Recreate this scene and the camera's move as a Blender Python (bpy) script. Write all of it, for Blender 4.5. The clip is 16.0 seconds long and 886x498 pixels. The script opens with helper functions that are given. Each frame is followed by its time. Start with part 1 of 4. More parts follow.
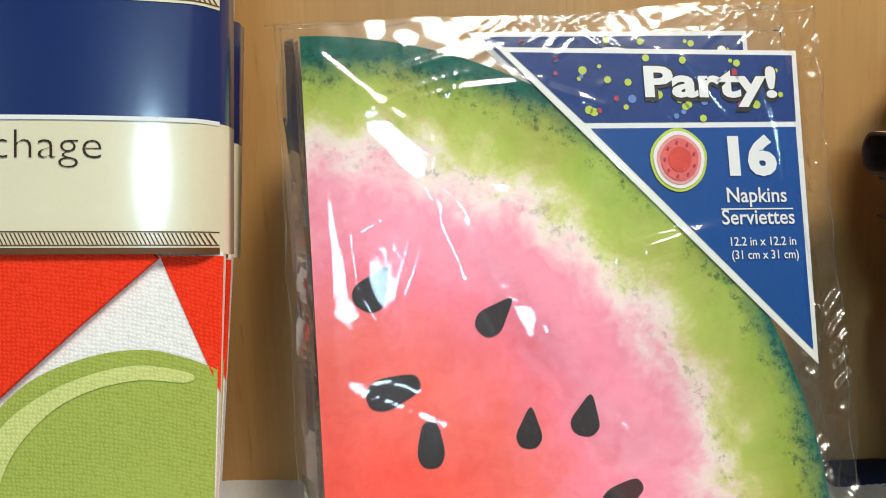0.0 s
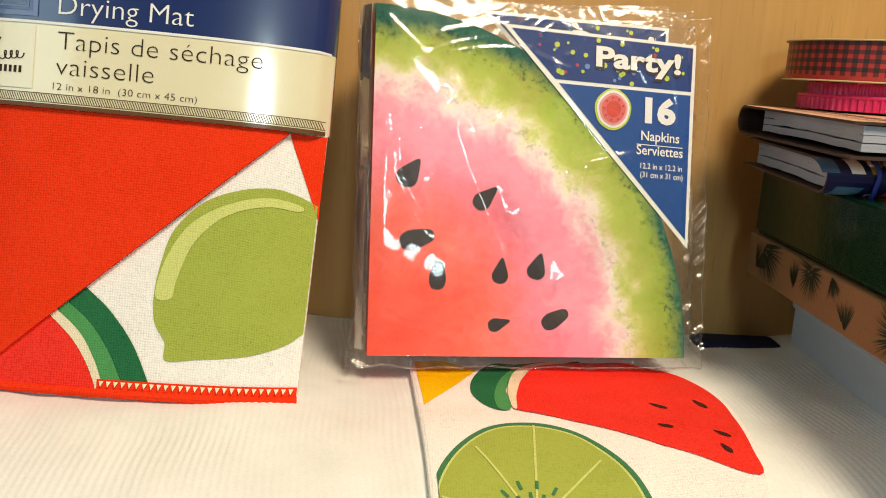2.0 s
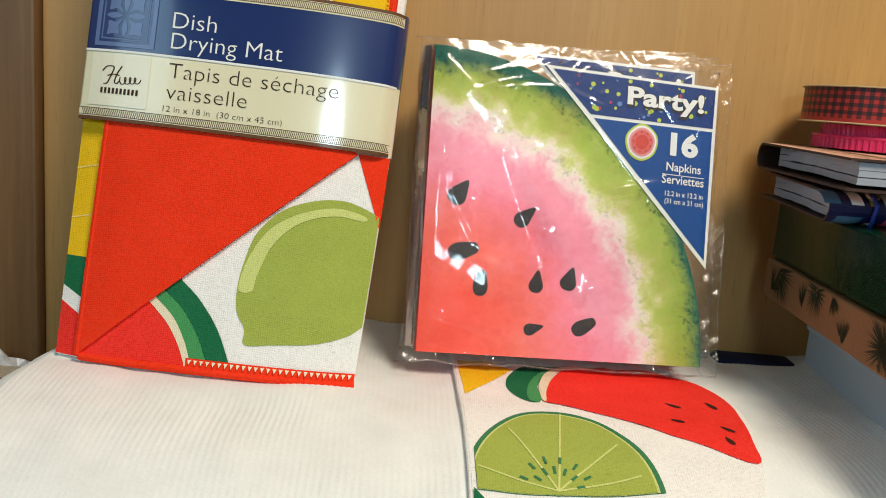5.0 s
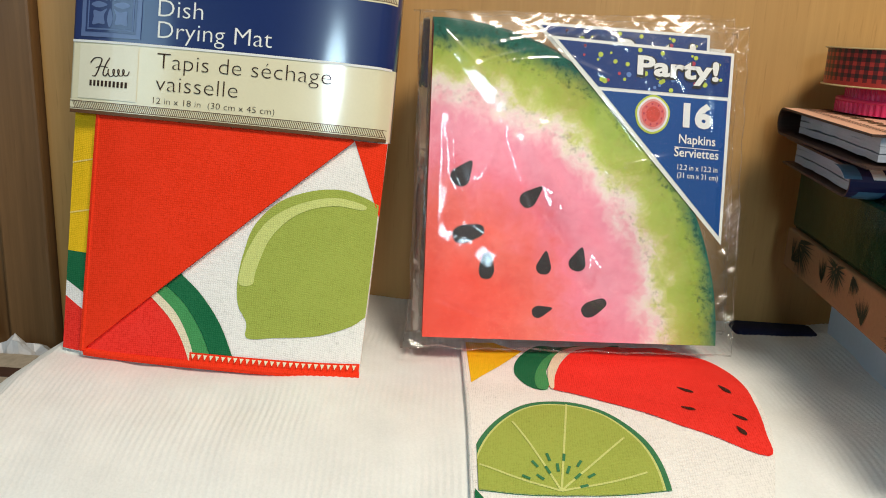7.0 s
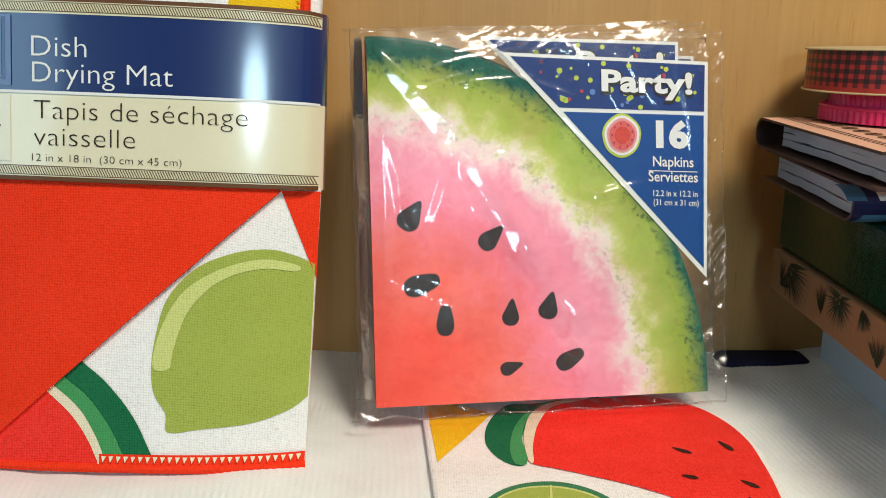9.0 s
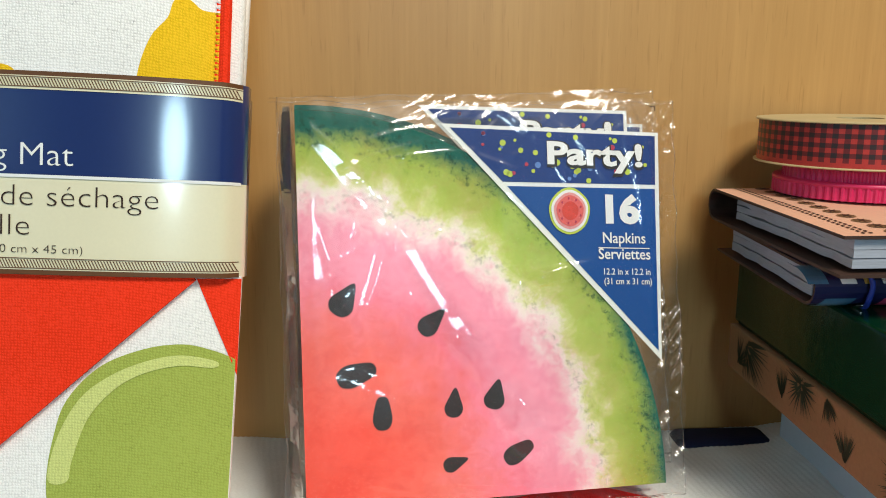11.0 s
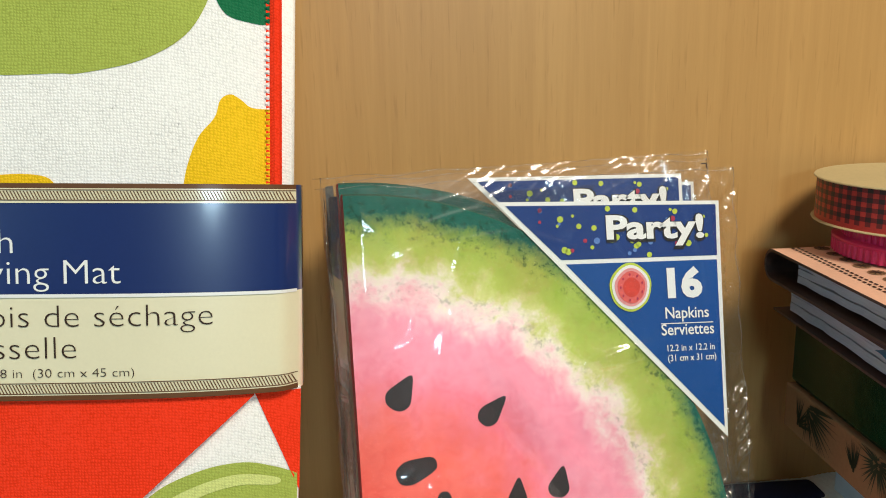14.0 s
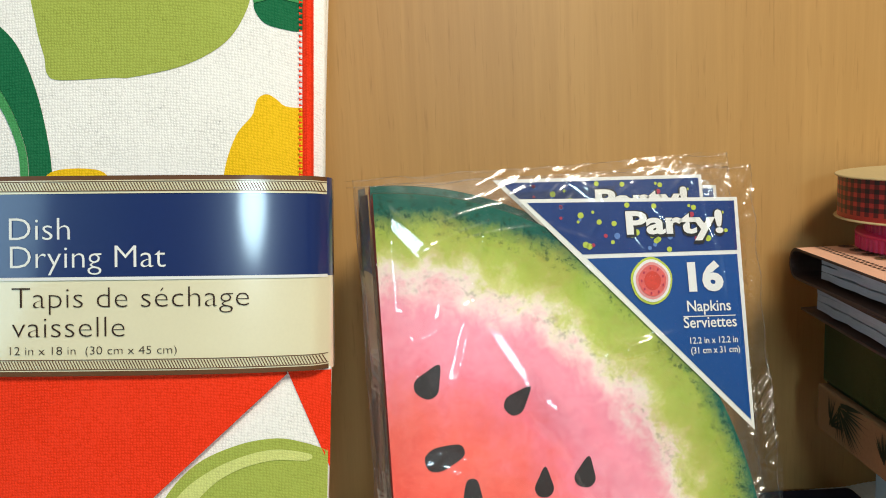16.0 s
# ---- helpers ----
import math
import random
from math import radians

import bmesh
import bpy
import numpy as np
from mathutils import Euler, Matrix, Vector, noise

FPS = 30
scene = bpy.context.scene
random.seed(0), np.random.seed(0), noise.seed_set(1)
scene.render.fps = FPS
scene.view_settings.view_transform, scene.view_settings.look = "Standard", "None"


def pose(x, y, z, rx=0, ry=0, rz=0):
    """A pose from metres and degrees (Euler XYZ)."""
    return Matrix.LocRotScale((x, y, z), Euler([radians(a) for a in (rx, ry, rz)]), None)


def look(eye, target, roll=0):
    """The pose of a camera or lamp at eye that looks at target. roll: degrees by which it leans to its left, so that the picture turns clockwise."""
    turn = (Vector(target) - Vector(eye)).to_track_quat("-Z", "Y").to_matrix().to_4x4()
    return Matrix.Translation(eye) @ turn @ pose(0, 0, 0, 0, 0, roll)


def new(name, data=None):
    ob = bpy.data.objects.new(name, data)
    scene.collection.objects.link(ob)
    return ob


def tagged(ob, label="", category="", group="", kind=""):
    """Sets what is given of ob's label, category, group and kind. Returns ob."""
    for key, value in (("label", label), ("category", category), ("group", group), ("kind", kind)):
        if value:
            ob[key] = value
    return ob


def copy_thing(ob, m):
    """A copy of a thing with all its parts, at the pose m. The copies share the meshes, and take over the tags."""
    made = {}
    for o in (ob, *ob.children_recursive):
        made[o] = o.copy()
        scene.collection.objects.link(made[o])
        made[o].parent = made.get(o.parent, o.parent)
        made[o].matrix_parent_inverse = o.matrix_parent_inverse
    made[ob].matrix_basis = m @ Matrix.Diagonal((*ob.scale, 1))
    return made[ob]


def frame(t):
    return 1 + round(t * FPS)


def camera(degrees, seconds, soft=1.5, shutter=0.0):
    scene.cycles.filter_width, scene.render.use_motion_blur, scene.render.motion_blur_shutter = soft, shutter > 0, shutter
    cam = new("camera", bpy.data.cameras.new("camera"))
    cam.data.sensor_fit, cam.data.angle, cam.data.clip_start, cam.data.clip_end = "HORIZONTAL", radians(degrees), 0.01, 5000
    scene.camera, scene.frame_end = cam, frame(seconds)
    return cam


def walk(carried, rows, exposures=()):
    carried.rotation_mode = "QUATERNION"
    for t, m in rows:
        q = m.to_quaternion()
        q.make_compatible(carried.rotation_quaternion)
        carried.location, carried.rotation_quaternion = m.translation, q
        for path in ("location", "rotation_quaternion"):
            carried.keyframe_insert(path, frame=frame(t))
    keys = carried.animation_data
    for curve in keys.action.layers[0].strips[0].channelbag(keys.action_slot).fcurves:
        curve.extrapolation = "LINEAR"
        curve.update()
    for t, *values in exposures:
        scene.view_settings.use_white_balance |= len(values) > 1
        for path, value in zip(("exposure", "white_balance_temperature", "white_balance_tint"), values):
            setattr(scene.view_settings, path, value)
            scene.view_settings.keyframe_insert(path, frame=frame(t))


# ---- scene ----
cam = camera(56.78, 16.0, soft=1.0)
PATH = [
    (0, (0.0071, 0.0093, 0.1432), (-0.0454, 1.9833, -0.1735), -2.78),
    (0.5, (-0.0148, -0.0109, 0.1394), (0.1026, 1.9520, -0.2255), 0.04),
    (1, (-0.0109, -0.0553, 0.1312), (0.0455, 1.9155, -0.2046), 0.89),
    (1.5, (-0.0037, -0.1036, 0.1460), (-0.0015, 1.8437, -0.3104), 1.69),
    (2, (-0.0121, -0.1327, 0.1421), (0.0314, 1.8195, -0.2907), 3.11),
    (2.5, (-0.0141, -0.1375, 0.1408), (0.0204, 1.8155, -0.2890), 3.91),
    (3, (-0.0096, -0.1119, 0.1468), (-0.0015, 1.8283, -0.3387), 3.76),
    (3.2, (-0.0065, -0.1183, 0.1605), (-0.0314, 1.8150, -0.3511), 3.51),
    (5.3, (-0.0163, -0.1888, 0.1413), (-0.0825, 1.7783, -0.2142), 4.62),
    (5.5, (-0.0204, -0.1884, 0.1433), (-0.0805, 1.7760, -0.2279), 4.79),
    (6, (-0.0219, -0.1921, 0.1366), (-0.1034, 1.7730, -0.2266), 5.06),
    (6.5, (-0.0200, -0.1923, 0.1452), (-0.1182, 1.7602, -0.2764), 4.44),
    (7, (0.0007, -0.1701, 0.1649), (-0.1372, 1.7565, -0.3538), 2.62),
    (7.5, (0.0012, -0.1523, 0.1740), (-0.1321, 1.7647, -0.3806), 1.47),
    (8, (0.0084, -0.1397, 0.1765), (-0.1377, 1.7730, -0.3895), -0.08),
    (8.5, (0.0068, -0.1269, 0.1818), (-0.0534, 1.7918, -0.3794), -0.54),
    (9, (-0.0042, -0.1086, 0.1727), (-0.0173, 1.8250, -0.3383), -0.23),
    (9.2, (-0.0017, -0.1054, 0.1724), (-0.0284, 1.8303, -0.3298), -0.26),
    (11.3, (0.0028, -0.0760, 0.1892), (0.1248, 1.8793, -0.2131), 0.40),
    (11.5, (-0.0009, -0.0813, 0.1954), (0.1214, 1.8750, -0.2022), 0.80),
    (12, (-0.0036, -0.0894, 0.1988), (0.0801, 1.8767, -0.1578), 0.97),
    (12.5, (-0.0041, -0.0851, 0.1982), (0.0664, 1.8832, -0.1495), 0.87),
    (13, (-0.0097, -0.0715, 0.1951), (0.0725, 1.8968, -0.1494), 0.60),
    (13.5, (-0.0207, -0.0563, 0.2152), (0.1001, 1.8893, -0.2321), -0.32),
    (14, (-0.0246, -0.0497, 0.2223), (0.1144, 1.8911, -0.2402), -1.55),
    (14.5, (-0.0229, -0.0511, 0.2255), (0.0927, 1.8977, -0.2089), -2.01),
    (15, (-0.0060, -0.0496, 0.2205), (0.0123, 1.9169, -0.1433), -3.22),
    (15.5, (-0.0126, -0.0528, 0.2097), (0.0300, 1.9139, -0.1511), -2.83),
    (16, (-0.0149, -0.0716, 0.2002), (-0.0011, 1.9025, -0.1200), -2.91),
]
EXPOSURES = [(0, -0.13, 6250, 7), (0.5, -0.20, 6500, 7), (1.0, -0.30, 7500, 10), (1.5, -0.19, 7900, 10), (2.0, -0.10, 8000, 10), (3.0, -0.13, 7600, 10),
             (5.5, -0.26, 6700, 8), (6.5, -0.27, 6700, 9), (8.0, -0.18, 6750, 8), (9.0, -0.22, 6500, 7), (11.5, -0.12, 6350, 6), (12.5, -0.1, 6350, 6), (13.5, -0.13, 6550, 6), (16.0, -0.12, 6700, 6)]
walk(cam, [(t, look(eye, target, roll)) for t, eye, target, roll in PATH], EXPOSURES)

# ---------------------------------------------------------------- light
world = bpy.data.worlds.new("room_dusk")
scene.world = world
world.use_nodes = True
world.node_tree.nodes["Background"].inputs[0].default_value = (0.9, 0.95, 1.0, 1)
world.node_tree.nodes["Background"].inputs[1].default_value = 0.02


def area_lamp(name, eye, target, size, size_y, power, colour):
    data = bpy.data.lights.new(name, "AREA")
    data.shape, data.size, data.size_y = "ELLIPSE", size, size_y
    data.energy, data.color = power, colour
    ob = new(name, data)
    ob.matrix_world = look(eye, target)
    return ob


area_lamp("ceiling_lamp", (0.37, -0.47, 1.06), (0.0, 0.25, 0.05), 0.34, 0.34, 15.8, (1.0, 0.90, 0.77))
# cool fill from the left, added with no visible source
area_lamp("window_light", (-0.82, -0.55, 0.42), (0.1, 0.25, 0.05), 0.50, 0.55, 2.5, (0.50, 0.80, 1.0))
area_lamp("desk_light", (0.09, -0.96, 0.44), (0.0, 0.25, 0.1), 0.18, 0.18, 3.2, (0.60, 0.84, 1.0))

# ---------------------------------------------------------------- materials


def nodes_of(name):
    m = bpy.data.materials.new(name)
    m.use_nodes = True
    nt = m.node_tree
    return m, nt, nt.nodes["Principled BSDF"]


def add(nt, kind, **sets):
    n = nt.nodes.new(kind)
    for k, v in sets.items():
        if k == "operation":
            n.operation = v
        elif k == "wave_type":
            n.wave_type = v
        elif k == "bands_direction":
            n.bands_direction = v
        else:
            n.inputs[k.replace("_", " ")].default_value = v
    return n


def ramp(nt, fac, stops):
    r = nt.nodes.new("ShaderNodeValToRGB")
    e = r.color_ramp.elements
    while len(e) < len(stops):
        e.new(0.5)
    for el, (p, c) in zip(e, stops):
        el.position, el.color = p, (*c, 1)
    nt.links.new(fac, r.inputs[0])
    return r


def coords(nt, scale=(1, 1, 1)):
    tc = nt.nodes.new("ShaderNodeTexCoord")
    mp = nt.nodes.new("ShaderNodeMapping")
    mp.inputs["Scale"].default_value = scale
    nt.links.new(tc.outputs["Object"], mp.inputs["Vector"])
    return mp.outputs["Vector"]


def surface(name, colour, rough=0.6, metal=0.0, grain=400.0, spread=0.12, bump=0.2, depth=0.0004, coat=0.0, sheen=0.0, stretch=(1, 1, 1), spec=0.5):
    """A material with colour varied at two scales and fine relief."""
    m, nt, b = nodes_of(name)
    v = coords(nt, stretch)
    fine = add(nt, "ShaderNodeTexNoise", Scale=grain, Detail=4.0, Roughness=0.6)
    wide = add(nt, "ShaderNodeTexNoise", Scale=grain / 18, Detail=3.0)
    for n in (fine, wide):
        nt.links.new(v, n.inputs["Vector"])
    mix = add(nt, "ShaderNodeMath", operation="MULTIPLY_ADD")
    mix.inputs[1].default_value, mix.inputs[2].default_value = 0.5, 0.0
    nt.links.new(fine.outputs[0], mix.inputs[0])
    both = add(nt, "ShaderNodeMath", operation="MULTIPLY_ADD")
    both.inputs[1].default_value = 0.5
    nt.links.new(wide.outputs[0], both.inputs[0])
    nt.links.new(mix.outputs[0], both.inputs[2])
    lo = tuple(c * (1 - spread) for c in colour)
    hi = tuple(min(1.0, c * (1 + spread)) for c in colour)
    r = ramp(nt, both.outputs[0], [(0.3, lo), (0.7, hi)])
    nt.links.new(r.outputs[0], b.inputs["Base Color"])
    b.inputs["Roughness"].default_value, b.inputs["Metallic"].default_value = rough, metal
    b.inputs["Coat Weight"].default_value = coat
    b.inputs["Coat Roughness"].default_value = 0.12
    b.inputs["Sheen Weight"].default_value = sheen
    b.inputs["Specular IOR Level"].default_value = spec
    if bump:
        bp = add(nt, "ShaderNodeBump", Strength=bump, Distance=depth)
        nt.links.new(fine.outputs[0], bp.inputs["Height"])
        nt.links.new(bp.outputs[0], b.inputs["Normal"])
    return m


def terry(name, colour, pit_shade=0.50, glint=0.008):
    """Printed microfibre cloth: a fine woven grid with loose fibres."""
    m, nt, b = nodes_of(name)
    v = coords(nt)
    sep = nt.nodes.new("ShaderNodeSeparateXYZ")
    nt.links.new(v, sep.inputs[0])
    up = add(nt, "ShaderNodeMath", operation="ADD")
    nt.links.new(sep.outputs[1], up.inputs[0])
    nt.links.new(sep.outputs[2], up.inputs[1])
    flat_v = nt.nodes.new("ShaderNodeCombineXYZ")
    nt.links.new(sep.outputs[0], flat_v.inputs[0])
    nt.links.new(up.outputs[0], flat_v.inputs[1])
    wx = add(nt, "ShaderNodeTexWave", wave_type="BANDS", bands_direction="X", Scale=290.0, Distortion=5.0, Detail=3.0, Detail_Scale=1.2)
    wz = add(nt, "ShaderNodeTexWave", wave_type="BANDS", bands_direction="Y", Scale=290.0, Distortion=5.0, Detail=3.0, Detail_Scale=1.2)
    for n in (wx, wz):
        nt.links.new(flat_v.outputs[0], n.inputs["Vector"])
    nz = add(nt, "ShaderNodeTexNoise", Scale=700.0, Detail=3.0)
    wide = add(nt, "ShaderNodeTexNoise", Scale=45.0, Detail=3.0)
    for n in (nz, wide):
        nt.links.new(v, n.inputs["Vector"])
    s = add(nt, "ShaderNodeMath", operation="MULTIPLY")
    nt.links.new(wx.outputs[1], s.inputs[0])
    nt.links.new(wz.outputs[1], s.inputs[1])
    t = add(nt, "ShaderNodeMath", operation="ADD")
    nt.links.new(s.outputs[0], t.inputs[0])
    nt.links.new(nz.outputs[0], t.inputs[1])
    w = add(nt, "ShaderNodeMath", operation="MULTIPLY_ADD")
    w.inputs[1].default_value = 0.6
    nt.links.new(wide.outputs[0], w.inputs[0])
    nt.links.new(t.outputs[0], w.inputs[2])
    # weave pits darkened and fibre tips lightened in the colour, as shade and glint
    r = ramp(nt, w.outputs[0], [(0.46, tuple(c * pit_shade for c in colour)), (0.57, tuple(c * (0.7 + 0.3 * pit_shade) for c in colour)), (0.70, tuple(c * 0.96 for c in colour)), (0.80, colour), (1.0, tuple(min(1, c * 1.10 + glint) for c in colour))])
    nt.links.new(r.outputs[0], b.inputs["Base Color"])
    b.inputs["Roughness"].default_value = 0.92
    b.inputs["Specular IOR Level"].default_value = 0.15
    bp = add(nt, "ShaderNodeBump", Strength=0.32, Distance=0.0006)
    nt.links.new(t.outputs[0], bp.inputs["Height"])
    nt.links.new(bp.outputs[0], b.inputs["Normal"])
    return m


def wood_material(name, light, dark):
    m, nt, b = nodes_of(name)
    v = coords(nt, (1, 1, 0.03))
    grain = add(nt, "ShaderNodeTexNoise", Scale=260.0, Detail=6.0, Roughness=0.65)
    nt.links.new(v, grain.inputs["Vector"])
    v2 = coords(nt, (1, 1, 0.10))
    wide = add(nt, "ShaderNodeTexNoise", Scale=26.0, Detail=4.0, Distortion=0.6)
    nt.links.new(v2, wide.inputs["Vector"])
    s = add(nt, "ShaderNodeMath", operation="MULTIPLY_ADD")
    s.inputs[1].default_value = 0.66
    nt.links.new(grain.outputs[0], s.inputs[0])
    h = add(nt, "ShaderNodeMath", operation="MULTIPLY")
    h.inputs[1].default_value = 0.34
    nt.links.new(wide.outputs[0], h.inputs[0])
    nt.links.new(h.outputs[0], s.inputs[2])
    r = ramp(nt, s.outputs[0], [(0.34, dark), (0.5, tuple((a + c) / 2 for a, c in zip(light, dark))), (0.62, light)])
    # short dark flecks along the grain
    v3 = coords(nt, (1, 1, 0.07))
    pores = add(nt, "ShaderNodeTexNoise", Scale=620.0, Detail=2.0)
    nt.links.new(v3, pores.inputs["Vector"])
    fleck = ramp(nt, pores.outputs[0], [(0.62, (1, 1, 1)), (0.76, (0.84, 0.81, 0.77))])
    mul = nt.nodes.new("ShaderNodeMix")
    mul.data_type, mul.blend_type = "RGBA", "MULTIPLY"
    mul.inputs[0].default_value = 1.0
    nt.links.new(r.outputs[0], mul.inputs[6])
    nt.links.new(fleck.outputs[0], mul.inputs[7])
    nt.links.new(mul.outputs[2], b.inputs["Base Color"])
    b.inputs["Roughness"].default_value = 0.42
    bp = add(nt, "ShaderNodeBump", Strength=0.12, Distance=0.0005)
    nt.links.new(grain.outputs[0], bp.inputs["Height"])
    nt.links.new(bp.outputs[0], b.inputs["Normal"])
    return m


def melon_material():
    """Watercolour print: rings round the folded corner, with ragged borders."""
    m, nt, b = nodes_of("watermelon_print")
    v = coords(nt, (1 / 0.157, 0.0, 1 / 0.166))
    dist = add(nt, "ShaderNodeVectorMath", operation="LENGTH")
    nt.links.new(v, dist.inputs[0])
    p = coords(nt)
    ragged = add(nt, "ShaderNodeTexNoise", Scale=58.0, Detail=8.0, Roughness=0.64, Distortion=0.25)
    blot = add(nt, "ShaderNodeTexNoise", Scale=24.0, Detail=4.0, Roughness=0.55)
    speck = add(nt, "ShaderNodeTexNoise", Scale=300.0, Detail=5.0, Roughness=0.8)
    for n in (ragged, blot, speck):
        nt.links.new(p, n.inputs["Vector"])
    def shifted(base, tex, amount):
        n = add(nt, "ShaderNodeMath", operation="SUBTRACT")
        n.inputs[1].default_value = 0.5
        nt.links.new(tex, n.inputs[0])
        q = add(nt, "ShaderNodeMath", operation="MULTIPLY_ADD")
        q.inputs[1].default_value = amount
        nt.links.new(n.outputs[0], q.inputs[0])
        nt.links.new(base, q.inputs[2])
        return q.outputs[0]

    curl = add(nt, "ShaderNodeTexNoise", Scale=150.0, Detail=6.0, Roughness=0.7, Distortion=0.8)
    nt.links.new(p, curl.inputs["Vector"])
    cloud = shifted(shifted(shifted(dist.outputs["Value"], ragged.outputs[0], 0.24), blot.outputs[0], 0.13), curl.outputs[0], 0.085)
    rim = shifted(shifted(dist.outputs["Value"], ragged.outputs[0], 0.06), speck.outputs[0], 0.05)
    across = nt.nodes.new("ShaderNodeSeparateXYZ")
    nt.links.new(v, across.inputs[0])
    wider = add(nt, "ShaderNodeMath", operation="MULTIPLY_ADD")
    wider.inputs[1].default_value, wider.inputs[2].default_value = -0.044, 0.024
    nt.links.new(across.outputs[0], wider.inputs[0])
    grown = add(nt, "ShaderNodeMath", operation="ADD")
    nt.links.new(rim, grown.inputs[0])
    nt.links.new(wider.outputs[0], grown.inputs[1])
    rim = grown.outputs[0]
    flesh = ramp(nt, cloud, [
        (0.0, (0.94, 0.115, 0.070)), (0.22, (0.94, 0.15, 0.105)), (0.40, (0.94, 0.235, 0.19)), (0.50, (0.91, 0.28, 0.31)), (0.56, (0.90, 0.31, 0.41)),
        (0.62, (0.91, 0.39, 0.51)), (0.705, (0.90, 0.42, 0.55)), (0.745, (0.90, 0.60, 0.67)), (0.775, (0.90, 0.80, 0.80)), (0.797, (0.86, 0.85, 0.74)),
        (0.828, (0.64, 0.71, 0.30)), (0.865, (0.47, 0.58, 0.13)), (0.96, (0.33, 0.46, 0.07))])
    dark = ramp(nt, rim, [(0.925, (0, 0, 0)), (0.955, (0.5, 0.5, 0.5)), (0.975, (1, 1, 1))])
    rind = nt.nodes.new("ShaderNodeMix")
    rind.data_type = "RGBA"
    nt.links.new(dark.outputs[0], rind.inputs[0])
    nt.links.new(flesh.outputs[0], rind.inputs[6])
    rind.inputs[7].default_value = (0.010, 0.135, 0.105, 1)
    # dark flecks near the borders of the rind
    band = ramp(nt, rim, [(0.76, (0, 0, 0)), (0.795, (0.50, 0.50, 0.50)), (0.835, (0.03, 0.03, 0.03)), (0.905, (0.08, 0.08, 0.08)), (0.94, (0.9, 0.9, 0.9))])
    sp = ramp(nt, speck.outputs[0], [(0.53, (0, 0, 0)), (0.63, (1, 1, 1))])
    k = add(nt, "ShaderNodeMath", operation="MULTIPLY")
    nt.links.new(band.outputs[0], k.inputs[0])
    nt.links.new(sp.outputs[0], k.inputs[1])
    k2 = add(nt, "ShaderNodeMath", operation="MULTIPLY")
    k2.inputs[1].default_value = 0.8
    nt.links.new(k.outputs[0], k2.inputs[0])
    mx = nt.nodes.new("ShaderNodeMix")
    mx.data_type = "RGBA"
    nt.links.new(k2.outputs[0], mx.inputs[0])
    nt.links.new(rind.outputs[2], mx.inputs[6])
    mx.inputs[7].default_value = (0.01, 0.06, 0.03, 1)
    # warm watercolour wash
    wash = ramp(nt, blot.outputs[0], [(0.36, (0.90, 0.80, 0.82)), (0.5, (0.97, 0.94, 0.94)), (0.64, (1, 1, 1))])
    mul = nt.nodes.new("ShaderNodeMix")
    mul.data_type, mul.blend_type = "RGBA", "MULTIPLY"
    mul.inputs[0].default_value = 1.0
    nt.links.new(mx.outputs[2], mul.inputs[6])
    nt.links.new(wash.outputs[0], mul.inputs[7])
    dab = ramp(nt, curl.outputs[0], [(0.36, (0.95, 0.86, 0.89)), (0.50, (0.98, 0.96, 0.97)), (0.62, (1, 1, 1))])
    dabs = nt.nodes.new("ShaderNodeMix")
    dabs.data_type, dabs.blend_type = "RGBA", "MULTIPLY"
    dabs.inputs[0].default_value = 1.0
    nt.links.new(mul.outputs[2], dabs.inputs[6])
    nt.links.new(dab.outputs[0], dabs.inputs[7])
    nt.links.new(dabs.outputs[2], b.inputs["Base Color"])
    b.inputs["Roughness"].default_value = 0.75
    b.inputs["Specular IOR Level"].default_value = 0.2
    return m


def film_material():
    """Clear polypropylene film."""
    m, nt, b = nodes_of("clear_film")
    out = nt.nodes["Material Output"]
    nt.nodes.remove(b)
    tr = add(nt, "ShaderNodeBsdfTransparent", Color=(0.985, 0.985, 0.98, 1))
    gl = add(nt, "ShaderNodeBsdfGlossy", Color=(1, 1, 1, 1), Roughness=0.055)
    fr = add(nt, "ShaderNodeFresnel", IOR=1.50)
    v = coords(nt)
    nz = add(nt, "ShaderNodeTexNoise", Scale=55.0, Detail=3.0, Distortion=0.8)
    nt.links.new(v, nz.inputs["Vector"])
    bp = add(nt, "ShaderNodeBump", Strength=0.06, Distance=0.003)
    nt.links.new(nz.outputs[0], bp.inputs["Height"])
    nt.links.new(bp.outputs[0], gl.inputs["Normal"])
    soft = add(nt, "ShaderNodeBsdfGlossy", Color=(1, 1, 1, 1), Roughness=0.32)
    nt.links.new(bp.outputs[0], soft.inputs["Normal"])
    sheen = nt.nodes.new("ShaderNodeMixShader")
    sheen.inputs[0].default_value = 0.25
    nt.links.new(gl.outputs[0], sheen.inputs[1])
    nt.links.new(soft.outputs[0], sheen.inputs[2])
    nt.links.new(bp.outputs[0], fr.inputs["Normal"])
    haze = nt.nodes.new("ShaderNodeMixShader")
    haze.inputs[0].default_value = 0.013
    white = add(nt, "ShaderNodeBsdfDiffuse", Color=(0.85, 0.86, 0.86, 1))
    nt.links.new(tr.outputs[0], haze.inputs[1])
    nt.links.new(white.outputs[0], haze.inputs[2])
    mx = nt.nodes.new("ShaderNodeMixShader")
    nt.links.new(fr.outputs[0], mx.inputs[0])
    nt.links.new(haze.outputs[0], mx.inputs[1])
    nt.links.new(sheen.outputs[0], mx.inputs[2])
    nt.links.new(mx.outputs[0], out.inputs[0])
    return m


